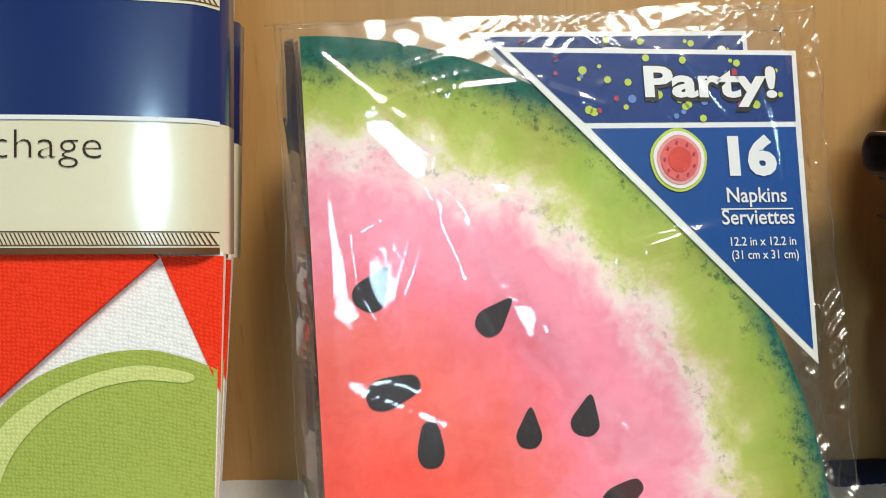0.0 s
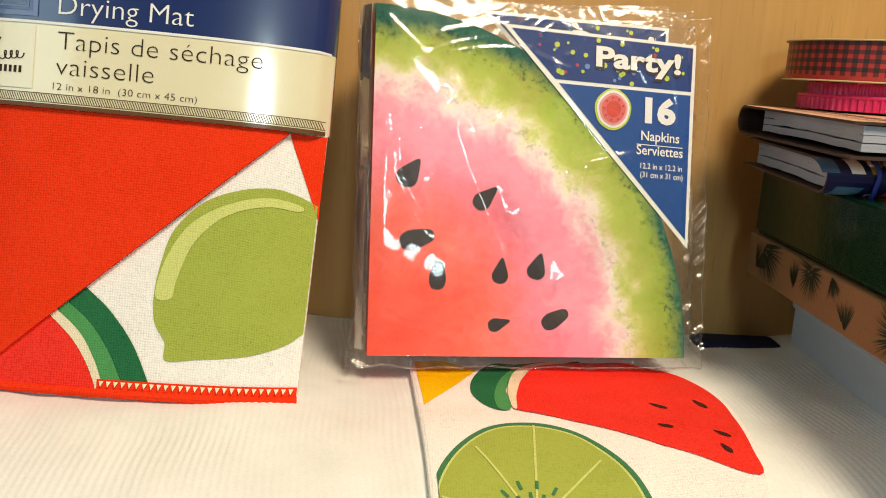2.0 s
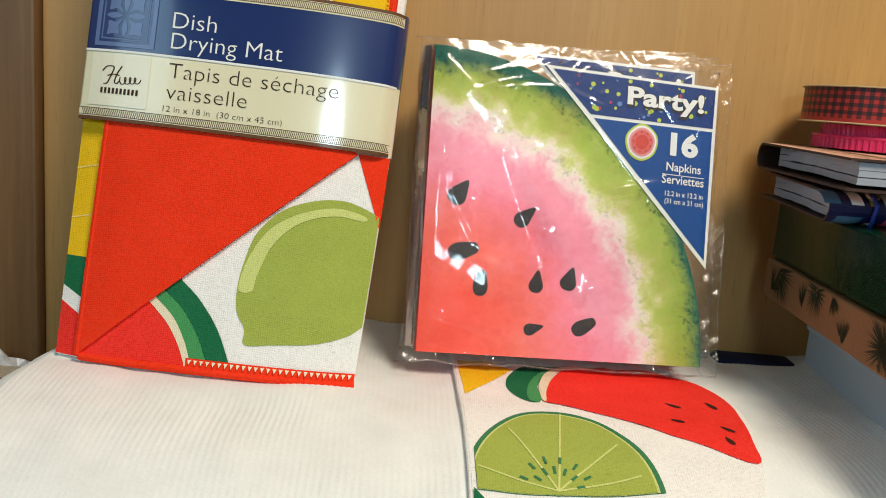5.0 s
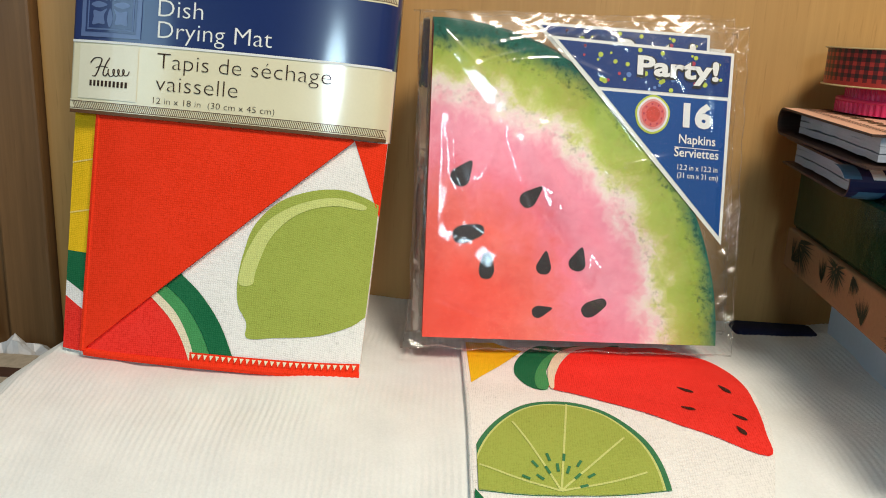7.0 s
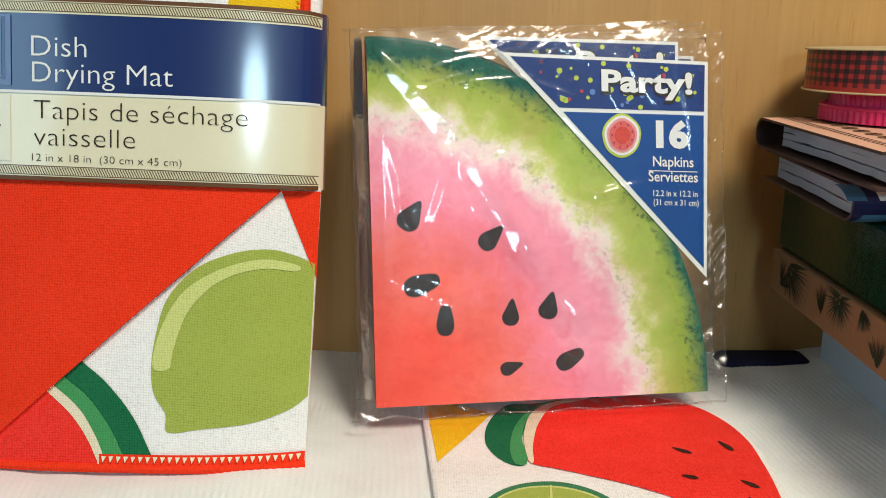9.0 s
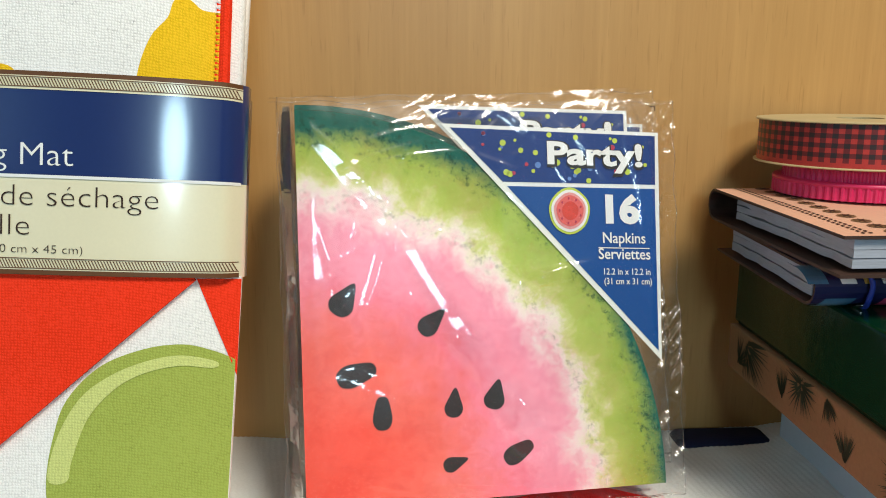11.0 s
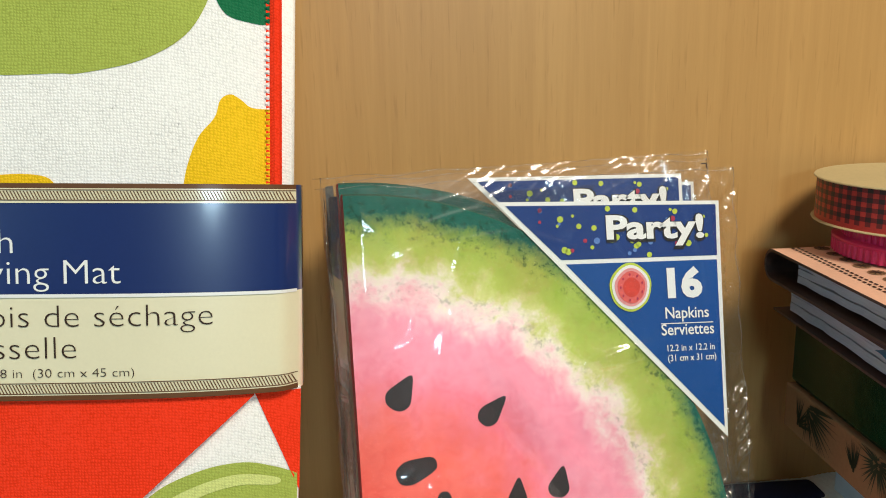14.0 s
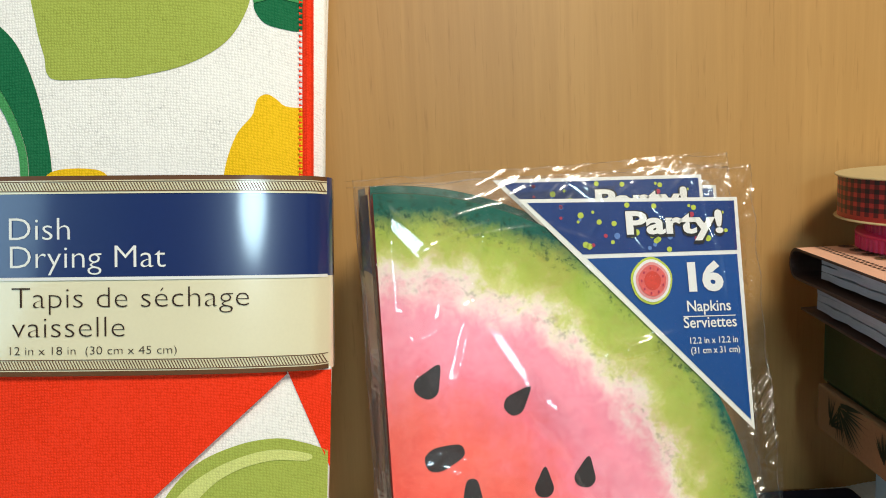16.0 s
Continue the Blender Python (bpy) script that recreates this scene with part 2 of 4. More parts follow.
WOOD = wood_material("honey_wood_board", (0.56, 0.320, 0.110), (0.49, 0.272, 0.089))
# upright's wood darkened in colour for the lamp's falloff to the left
DIMMED_STRIP = wood_material("dimmed_wood_strip", (0.23, 0.122, 0.050), (0.155, 0.080, 0.031))
BROWN_WOOD = wood_material("brown_wood_board", (0.21, 0.112, 0.046), (0.145, 0.076, 0.031))
WHITE_TERRY = terry("white_terry", (0.87, 0.86, 0.83))
RED_TERRY = terry("red_terry", (0.86, 0.036, 0.007), 0.84)
CRIMSON_TERRY = terry("crimson_terry", (0.86, 0.027, 0.016), 0.60, 0.018)
LIME_TERRY = terry("lime_terry", (0.36, 0.43, 0.080))
PALE_LIME = terry("pale_lime_terry", (0.60, 0.65, 0.22))
GREEN_TERRY = terry("dark_green_terry", (0.008, 0.14, 0.055))
MID_GREEN = terry("mid_green_terry", (0.06, 0.30, 0.10))
RIM_GREEN = terry("rim_green_terry", (0.045, 0.20, 0.085))
YELLOW_TERRY = terry("yellow_terry", (0.85, 0.52, 0.012))
PALE_YELLOW = terry("pale_yellow_terry", (0.88, 0.66, 0.20))
CREAM_TERRY = terry("cream_terry", (0.80, 0.72, 0.52))
BROWN_TERRY = terry("brown_seed_terry", (0.05, 0.015, 0.008))
TOWEL = surface("white_ribbed_cotton", (0.86, 0.885, 0.87), rough=0.95, grain=900, spread=0.07, bump=0.5, depth=0.0006, spec=0.1)
NAVY_CARD = surface("navy_gloss_card", (0.009, 0.027, 0.135), rough=0.30, grain=900, spread=0.06, bump=0.03, coat=1.0)
CREAM_CARD = surface("cream_gloss_card", (0.83, 0.78, 0.55), rough=0.30, grain=900, spread=0.03, bump=0.03, coat=1.0)
BROWN_CARD = surface("brown_card_rim", (0.13, 0.055, 0.020), rough=0.5, grain=600, coat=0.08, spec=0.3)
EMBLEM_BLUE = surface("slate_blue_print", (0.11, 0.17, 0.36), rough=0.35, grain=700, spread=0.05, bump=0.03, coat=0.5)
PALE_CREAM = surface("pale_cream_print", (0.84, 0.81, 0.63), rough=0.35, grain=700, spread=0.03, bump=0.0, coat=0.5)
INK_WHITE = surface("white_ink", (0.85, 0.86, 0.84), rough=0.4, spread=0.02, bump=0.0)
INK_BROWN = surface("dark_brown_ink", (0.045, 0.026, 0.018), rough=0.5, spread=0.05, bump=0.0, spec=0.15)
INK_BLACK = surface("black_ink", (0.012, 0.012, 0.014), rough=0.4, spread=0.05, bump=0.0)
INK_RED = surface("red_ink", (0.42, 0.02, 0.07), rough=0.45, spread=0.1, bump=0.0)
INK_PINK = surface("pink_ink", (0.80, 0.33, 0.33), rough=0.45, grain=700, spread=0.15, bump=0.0)
INK_CORAL = surface("coral_ink", (0.74, 0.12, 0.11), rough=0.45, grain=700, spread=0.2, bump=0.0)
INK_SCARLET = surface("scarlet_ink", (0.66, 0.05, 0.03), rough=0.45, grain=700, spread=0.25, bump=0.0)
INK_LIME = surface("lime_ink", (0.50, 0.62, 0.06), rough=0.45, spread=0.1, bump=0.0)
INK_BLUE = surface("pale_blue_ink", (0.10, 0.22, 0.55), rough=0.45, spread=0.1, bump=0.0)
BLUE_CARD = surface("royal_blue_card", (0.004, 0.070, 0.29), rough=0.5, grain=700, spread=0.06, bump=0.02, spec=0.2)
DEEP_BLUE = surface("deep_blue_card", (0.008, 0.042, 0.20), rough=0.5, grain=700, spread=0.08, bump=0.02, spec=0.2)
MELON = melon_material()
RIND_EDGE = surface("napkin_rind_edge", (0.008, 0.09, 0.065), rough=0.8, grain=300, spread=0.3, stretch=(1, 14, 1))
RED_EDGE = surface("napkin_red_edge", (0.62, 0.05, 0.04), rough=0.8, grain=300, spread=0.3, stretch=(1, 14, 1))
SEED = surface("dark_seed_ink", (0.018, 0.020, 0.021), rough=0.6, grain=350, spread=0.5, bump=0.0)
FILM = film_material()
KRAFT = surface("kraft_card", (0.27, 0.145, 0.066), rough=0.75, grain=500, spread=0.14, bump=0.1)
GREEN_FOIL = surface("dark_green_gloss_card", (0.0015, 0.024, 0.008), rough=0.20, grain=90, spread=0.2, bump=0.25, depth=0.001, spec=0.22)
PINE_INK = surface("dark_pine_ink", (0.022, 0.032, 0.012), rough=0.7, grain=800, spread=0.3, bump=0.0)
# white, with the blue of the cool light put into its colour
COOL_LIT_WHITE = surface("cool_lit_white", (0.54, 0.64, 0.74), rough=0.6, grain=300, spread=0.05, bump=0.05)
PEACH_COVER = surface("peach_cover", (0.78, 0.46, 0.33), rough=0.5, grain=500, spread=0.08, bump=0.05)
BROWN_COVER = surface("dark_brown_lining", (0.055, 0.026, 0.018), rough=0.6, grain=400, spread=0.2, bump=0.1)
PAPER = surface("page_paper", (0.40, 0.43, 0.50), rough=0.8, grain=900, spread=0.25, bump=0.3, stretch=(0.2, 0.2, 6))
BLUE_STRIPE = surface("teal_blue_stripe", (0.05, 0.16, 0.28), rough=0.4, spread=0.1, bump=0.0)
NAVY_STRIPE = surface("navy_stripe", (0.012, 0.014, 0.07), rough=0.4, spread=0.1, bump=0.0)
GOLD_STRIPE = surface("mustard_stripe", (0.45, 0.30, 0.06), rough=0.4, spread=0.1, bump=0.0)
PINK_STRIPE = surface("pink_stripe", (0.55, 0.06, 0.14), rough=0.4, spread=0.1, bump=0.0)
METAL = surface("nickel", (0.62, 0.62, 0.60), rough=0.25, metal=1.0, spread=0.08, bump=0.05)
BLUE_CORD = surface("blue_elastic_cord", (0.02, 0.05, 0.36), rough=0.6, grain=2500, spread=0.3, bump=0.4)
PINK_PLASTIC = surface("magenta_plastic", (0.60, 0.02, 0.11), rough=0.35, spread=0.1, bump=0.0)
RED_RIBBON = surface("red_ribbon", (0.42, 0.030, 0.022), rough=0.45, grain=1500, spread=0.2, bump=0.25, depth=0.0002)
BLACK_RIBBON = surface("black_ribbon_check", (0.018, 0.010, 0.010), rough=0.45, grain=1500, spread=0.2, bump=0.25, depth=0.0002)
DARK_RIBBON = surface("dark_red_ribbon_check", (0.13, 0.012, 0.012), rough=0.45, grain=1500, spread=0.2, bump=0.25, depth=0.0002)
SPOOL_CARD = surface("spool_card", (0.52, 0.42, 0.22), rough=0.7, grain=500, spread=0.1, bump=0.1)
NAVY_FABRIC = surface("navy_fabric", (0.006, 0.008, 0.040), rough=0.9, grain=900, spread=0.3, bump=0.5)
DESK = surface("dark_desk", (0.10, 0.065, 0.04), rough=0.5, grain=120, spread=0.25, bump=0.1)
PAINT = surface("room_paint", (0.18, 0.19, 0.19), rough=0.9, grain=60, spread=0.05, bump=0.1)
TISSUE = surface("crumpled_white_plastic", (0.55, 0.56, 0.58), rough=0.3, grain=200, spread=0.1, bump=0.2)
PRINTED_PAPER = surface("printed_paper", (0.42, 0.36, 0.28), rough=0.5, grain=160, spread=0.4, bump=0.05)

# ---------------------------------------------------------------- mesh helpers


def part(name, bm, material, parent=None, label="", smooth=False):
    me = bpy.data.meshes.new(name)
    bm.normal_update()
    bm.to_mesh(me)
    bm.free()
    for m in material if isinstance(material, (list, tuple)) else [material]:
        me.materials.append(m)
    if smooth:
        for p in me.polygons:
            p.use_smooth = True
    ob = new(name, me)
    if parent:
        ob.parent = parent
    if label:
        ob["label"] = label
    return ob


def thing(name, m, label, category, group="", kind=""):
    ob = new(name)
    ob.empty_display_size = 0.02
    ob.matrix_world = m
    return tagged(ob, label, category, group, kind)


def box(x0, x1, y0, y1, z0, z1, bevel=0.0, segments=2):
    bm = bmesh.new()
    bmesh.ops.create_cube(bm, size=1)
    for v in bm.verts:
        v.co = Vector((x0 + (v.co.x + 0.5) * (x1 - x0), y0 + (v.co.y + 0.5) * (y1 - y0), z0 + (v.co.z + 0.5) * (z1 - z0)))
    if bevel:
        bmesh.ops.bevel(bm, geom=bm.edges[:], offset=bevel, segments=segments, affect="EDGES", profile=0.5)
    return bm


def smooth_loop(pts, steps=6):
    """A closed Catmull-Rom curve through a few points."""
    out, n = [], len(pts)
    for i in range(n):
        p0, p1, p2, p3 = (Vector(pts[(i + k) % n]) for k in (-1, 0, 1, 2))
        for s in range(steps):
            t = s / steps
            out.append(0.5 * ((2 * p1) + (p2 - p0) * t + (2 * p0 - 5 * p1 + 4 * p2 - p3) * t * t + (3 * p1 - p0 - 3 * p2 + p3) * t ** 3))
    return out


def sheet(outline, place, cell=0.006, thick=0.0):
    """A flat shape, outline in metres (u, v), laid on the surface place(u, v, lift), cut so that it follows it."""
    bm = bmesh.new()
    vs = [bm.verts.new((p[0], p[1], 0)) for p in outline]
    es = [bm.edges.new((vs[i], vs[(i + 1) % len(vs)])) for i in range(len(vs))]
    bmesh.ops.triangle_fill(bm, use_beauty=True, use_dissolve=False, edges=es)
    for axis in (0, 1):
        lo, hi = min(p[axis] for p in outline), max(p[axis] for p in outline)
        n = Vector((1, 0, 0)) if axis == 0 else Vector((0, 1, 0))
        for k in range(1, int((hi - lo) / cell) + 1):
            bmesh.ops.bisect_plane(bm, geom=bm.verts[:] + bm.edges[:] + bm.faces[:], plane_co=n * (lo + k * cell), plane_no=n)
    for f in bm.faces:
        if f.normal.z < 0:
            f.normal_flip()
    if thick:
        made = bmesh.ops.extrude_face_region(bm, geom=bm.faces[:])
        low = {v for v in made["geom"] if isinstance(v, bmesh.types.BMVert)}
        pos = {v: place(v.co.x, v.co.y, thick if v in low else 0.0) for v in bm.verts}
        bmesh.ops.recalc_face_normals(bm, faces=bm.faces[:])
    else:
        pos = {v: place(v.co.x, v.co.y, 0.0) for v in bm.verts}
    for v, p in pos.items():
        v.co = p
    bmesh.ops.recalc_face_normals(bm, faces=bm.faces[:])
    return bm


def lettering(body, x0, x1, y0, height, place, bold=0.0):
    """Words as a mesh, from x0 to x1 with their baseline at y0 and capitals of that height, laid on place(u, v, lift)."""
    cu = bpy.data.curves.new("words", "FONT")
    cu.body, cu.offset, cu.resolution_u = body, bold, 3
    ob = bpy.data.objects.new("words", cu)
    scene.collection.objects.link(ob)
    dg = bpy.context.evaluated_depsgraph_get()
    me = bpy.data.meshes.new_from_object(ob.evaluated_get(dg))
    bm = bmesh.new()
    bm.from_mesh(me)
    bpy.data.objects.remove(ob)
    bpy.data.meshes.remove(me)
    bpy.data.curves.remove(cu)
    xs = [v.co.x for v in bm.verts]
    a, b = min(xs), max(xs)
    for v in bm.verts:
        v.co = place(x0 + (v.co.x - a) / (b - a) * (x1 - x0), y0 + v.co.y / 0.69 * height, 0.0)
    return bm


def bar(pts, width, place, cell=0.004):
    """A printed stroke from one point to another."""
    a, b = Vector(pts[0]), Vector(pts[1])
    d = (b - a).normalized() * width / 2
    n = Vector((-d.y, d.x))
    return sheet([a + n, a - n, b - n, b + n], place, cell)


def grid(xs, ys, height):
    bm = bmesh.new()
    rows = [[bm.verts.new(height(x, y)) for x in xs] for y in ys]
    for r0, r1 in zip(rows, rows[1:]):
        for i in range(len(xs) - 1):
            bm.faces.new((r0[i], r0[i + 1], r1[i + 1], r1[i]))
    return bm


def lathe(profile, steps=64):
    bm = bmesh.new()
    rings = []
    for k in range(steps):
        a = 2 * math.pi * k / steps
        rings.append([bm.verts.new((r * math.cos(a), r * math.sin(a), z)) for r, z in profile])
    for k in range(steps):
        p, q = rings[k], rings[(k + 1) % steps]
        for i in range(len(profile) - 1):
            bm.faces.new((p[i], q[i], q[i + 1], p[i + 1]))
    return bm


def tube(points, radius, sides=8):
    bm = bmesh.new()
    rings = []
    for i, p in enumerate(points):
        p = Vector(p)
        d = (Vector(points[min(i + 1, len(points) - 1)]) - Vector(points[max(i - 1, 0)])).normalized()
        a = d.orthogonal().normalized() if not rings else (last - d * last.dot(d)).normalized()
        last = a
        b = d.cross(a)
        rings.append([bm.verts.new(p + radius * (math.cos(2 * math.pi * k / sides) * a + math.sin(2 * math.pi * k / sides) * b)) for k in range(sides)])
    for p, q in zip(rings, rings[1:]):
        for k in range(sides):
            bm.faces.new((p[k], p[(k + 1) % sides], q[(k + 1) % sides], q[k]))
    for r in (rings[0][::-1], rings[-1]):
        bm.faces.new(r)
    return bm


# ---------------------------------------------------------------- setting
WALL_Y = 0.34
# the slope on which towel, mats and packs stand: seven degrees, about the foot of the napkins
SLOPE = Matrix.Translation((0, 0.235, 0)) @ Matrix.Rotation(radians(-7), 4, "X") @ Matrix.Translation((0, -0.235, 0))


def structure(name, bm, material, label, category):
    return tagged(part(name, bm, material), label, category, kind="structure")


structure("wall_back", box(-0.2965, 0.70, WALL_Y, WALL_Y + 0.018, -0.30, 0.80, 0.001), WOOD, "honey-coloured wooden back board with fine upright grain", "wall")
structure("wall_strip", box(-0.3305, -0.2975, WALL_Y - 0.008, WALL_Y + 0.018, -0.30, 0.80, 0.002), DIMMED_STRIP, "narrow wooden upright beside the back board, coloured darker for the weaker light there", "upright")
structure("wall_left", box(-0.75, -0.332, WALL_Y - 0.002, WALL_Y + 0.018, -0.30, 0.80, 0.002), BROWN_WOOD, "brown wooden board beyond the upright", "wall")
structure("desk", box(-0.75, 0.75, 0.0, WALL_Y - 0.009, -0.115, -0.085, 0.003), DESK, "dark wooden desk top under the towel", "desk")
structure("room_wall_front", box(-0.9, 0.9, -1.30, -1.26, -0.75, 1.30), PAINT, "plain painted room wall", "wall")
structure("room_wall_left", box(-0.94, -0.9, -1.30, 0.385, -0.75, 1.30), PAINT, "plain painted room wall", "wall")
structure("room_wall_right", box(0.9, 0.94, -1.30, 0.385, -0.75, 1.30), PAINT, "plain painted room wall", "wall")
structure("room_wall_far", box(-0.9, 0.9, 0.362, 0.385, -0.75, 1.30), PAINT, "plain painted room wall", "wall")
structure("room_floor", box(-0.9, 0.9, -1.26, 0.362, -0.79, -0.75), DESK, "dark floor of the room", "floor")
structure("ceiling", box(-0.94, 0.94, -1.30, 0.385, 1.30, 1.34), PAINT, "plain painted ceiling", "ceiling")


# ---------------------------------------------------------------- towel


def towel_z(x, y):
    z = -0.010 + 0.10 * max(0.0, y - 0.2) - 3.0 * max(0.0, 0.2 - y) ** 2
    d = max(0.0, -0.222 - x)
    z -= 11.0 * d * d + 0.4 * d
    z += 0.02 * max(0.0, y - 0.27)
    z += 0.0042 * max(0.0, 1 - abs(y - 0.215) / 0.05) ** 0.7 * min(1.0, max(0.0, (-0.045 - x) / 0.03))
    z += 0.003 * math.exp(-((x - 0.215) / 0.02) ** 2 - ((y - 0.30) / 0.06) ** 2)
    z += 0.0016 * noise.noise((x * 18, y * 14, 0.3)) + 0.0009 * noise.noise((x * 60, y * 30, 1.7))
    return max(z, -0.079)


def towel_rib(x, y):
    k = x + 0.12 * y + 0.003 * noise.noise((x * 20, y * 20, 4.0))
    wear = 0.6 + 0.4 * noise.noise((x * 14, y * 14, 9.0))
    return 0.00024 * wear * math.sin(2 * math.pi * k / 0.0031)


towel = tagged(part("towel", grid(np.linspace(-0.30, 0.36, 1300), np.linspace(0.03, 0.340, 72),
                    lambda x, y: (x, y, towel_z(x, y) + towel_rib(x, y))), TOWEL, smooth=True),
               "white ribbed cotton towel draped over the desk edge", "towel")
towel.matrix_world = SLOPE

# ---------------------------------------------------------------- drying mats
MM = 0.001


def mat_front(u, v, lift):
    """The bulging front of the folded mat: u to the right, v up, in metres."""
    k = abs(u + 0.005) / 0.080
    y = -0.004 + 0.010 * k ** 3
    return Vector((u, y - lift, v))


def flow(pts, steps=6):
    """An open Catmull-Rom curve through a few points."""
    ends = [(2 * pts[0][0] - pts[1][0], 2 * pts[0][1] - pts[1][1])] + pts + [(2 * pts[-1][0] - pts[-2][0], 2 * pts[-1][1] - pts[-2][1])]
    out = []
    for p0, p1, p2, p3 in zip(ends, ends[1:], ends[2:], ends[3:]):
        for k in range(steps):
            t = k / steps
            out.append(tuple(0.5 * (2 * b + (c - a) * t + (2 * a - 5 * b + 4 * c - d) * t * t + (3 * b - a - 3 * c + d) * t ** 3) for a, b, c, d in zip(p0, p1, p2, p3)))
    return out + [tuple(pts[-1])]


def drying_mat(m, label):
    mat = thing("drying_mat", m, label, "drying mat", "drying mats")

    def on(lift):
        return lambda u, v, extra: mat_front(u, v, lift + extra)

    def mm(pts):
        return [Vector((u * MM, v * MM)) for u, v in pts]

    def print_on(name, pts, material, lift, curved=True, label=""):
        return part(name, sheet(smooth_loop(mm(pts)) if curved else mm(pts), on(lift)), material, mat, label)

    # folded body with rounded sides
    prof = []
    for k in range(33):
        u = -0.078 + 0.153 * k / 32
        prof.append((u, mat_front(u, 0, 0).y))
    for k in range(1, 8):
        a = math.pi * k / 8
        prof.append((0.075 + 0.0015 * math.sin(a), prof[32][1] + 0.003 - 0.003 * math.cos(a)))
    back = prof[39][1] + 0.001
    prof += [(0.075, back), (-0.078, back)]
    for k in range(1, 8):
        a = math.pi * k / 8
        prof.append((-0.078 - 0.003 * math.sin(a), back - (back - prof[0][1]) * (1 - math.cos(a)) / 2))
    bm = bmesh.new()
    rings = [[bm.verts.new((u - (0.0045 * (0.3 - v) / 0.3 + 0.001 if u > 0.05 else 0.0), y, v)) for u, y in prof] for v in (0.0025, 0.1, 0.2, 0.3)]
    n = len(prof)
    for p, q in zip(rings, rings[1:]):
        for k in range(n):
            bm.faces.new((p[k], p[(k + 1) % n], q[(k + 1) % n], q[k]))
    bm.faces.new(rings[0][::-1])
    bm.faces.new(rings[-1])
    bmesh.ops.recalc_face_normals(bm, faces=bm.faces[:])
    part("folded_body", bm, WHITE_TERRY, mat, "white printed microfibre", smooth=True)
    # print on the inner layer at the side
    print_on("yellow_print", [(-80, 53), (-61, 53), (-61, 122), (-80, 122)], YELLOW_TERRY, 0.0004, False)
    for v in (72, 97):
        part("lemon_line", bar(mm([(-80, v), (-62, v + 4)]), 0.0007, on(0.0007)), PALE_YELLOW, mat)
    print_on("green_print", [(-80, 38), (-61, 29), (-61, 53), (-80, 53)], GREEN_TERRY, 0.0005, False)
    print_on("white_print", [(-80, 30), (-61, 20), (-61, 29), (-80, 38)], WHITE_TERRY, 0.0004, False)
    print_on("red_print", [(-80, 3), (-61, 3), (-61, 20), (-80, 30)], CRIMSON_TERRY, 0.0004, False)
    # lower front layer, white, with lime and rind print
    part("front_panel", sheet(mm([(-65, 4), (72.5, 6.5), (76, 122), (-63, 122)]), on(0.0), thick=0.0026), WHITE_TERRY, mat, "white microfibre panel")
    top = 0.0028
    part("red_corner", sheet(mm([(61, 121), (76.2, 121), (75.4, 85)]), on(top + 0.0002)), RED_TERRY, mat, "red backing at the folded corner")
    print_on("lime_print", [(74.7, 89.5), (74.4, 91), (73, 92), (67, 94.6), (57, 97), (43.6, 95.3), (28.7, 88.8), (17.6, 76.7), (13.2, 63.5), (11, 49), (12, 37), (16.7, 28.8), (16.8, 22), (20.5, 20.7), (30.3, 22.3), (50.6, 25), (65.4, 30.2), (72.3, 35.2), (73.1, 36), (73.2, 37), (74, 60)], LIME_TERRY, top + 0.0002)
    print_on("lime_gleam", [(11.6, 48), (14.5, 63), (22.3, 77.5), (33.3, 86.2), (46, 91.4), (57, 93), (68.3, 90.6), (67.5, 88.2), (56, 89.2), (44, 86.6), (34, 80.8), (25, 70), (19.8, 55), (18.2, 47.5)], PALE_LIME, top + 0.0005)
    outer = flow([(-17.5, 49.4), (-6.7, 40.2), (4, 26.3), (12.6, 8)])
    middle = flow([(-25, 43), (-14.5, 34.5), (-5.5, 22), (1, 8)])
    inner = flow([(-29.5, 39.6), (-18.5, 30), (-11.5, 18.5), (-7.5, 8)])
    pale = flow([(-32, 36.8), (-21.5, 27), (-14.8, 17), (-10.8, 8)])
    print_on("rind_print", outer + middle[::-1], GREEN_TERRY, top + 0.0002, False)
    print_on("rind_inner", middle + inner[::-1], MID_GREEN, top + 0.0004, False)
    print_on("rind_cream", inner + [(-7.5, 5.4), (-10.6, 5.4)] + pale[::-1], CREAM_TERRY, top + 0.0005, False)
    print_on("melon_print", pale + [(-10.6, 5.2), (-64, 4.2), (-66, 7)], CRIMSON_TERRY, top + 0.0003, False)
    # big red flap folded over along the diagonal
    part("folded_flap", sheet(mm([(-65.5, 5), (61, 120.5), (59, 122.5), (-63.5, 122.5)]), on(top + 0.0001), thick=0.0022), RED_TERRY, mat, "plain red folded-over flap")
    part("flap_hem", tube([mat_front(-0.0655 + 0.002 * k / 12, 0.005 + 0.117 * k / 12, 0.0035) for k in range(13)], 0.0021), RED_TERRY, mat)
    # overlocked hem along the foot
    part("foot_hem", tube([mat_front(u * MM, (4 + (u + 65) * 2.5 / 137) * MM, 0.0022) for u in range(-65, 72, 6)] + [mat_front(0.0723, 0.0065, 0.0022)], 0.0023), RED_TERRY, mat, "red overlocked hem")
    part("hem_strip", sheet(mm([(-10, 5.5), (72.4, 7), (72.6, 12.5), (-10, 11.0)]), on(top + 0.0006)), RED_TERRY, mat)
    bm = bmesh.new()
    for k in range(27):
        u = -9 + 3.0 * k
        v = 6.6 + (u + 65) * 2.5 / 137
        vs = [bm.verts.new(mat_front(a * MM, b * MM, 0.0052 - 0.0012 * (b > v + 1))) for a, b in ((u + 0.2, v + 2.7), (u + 2.2, v + 2.7), (u + 1.2, v + 0.5))]
        bm.faces.new(vs)
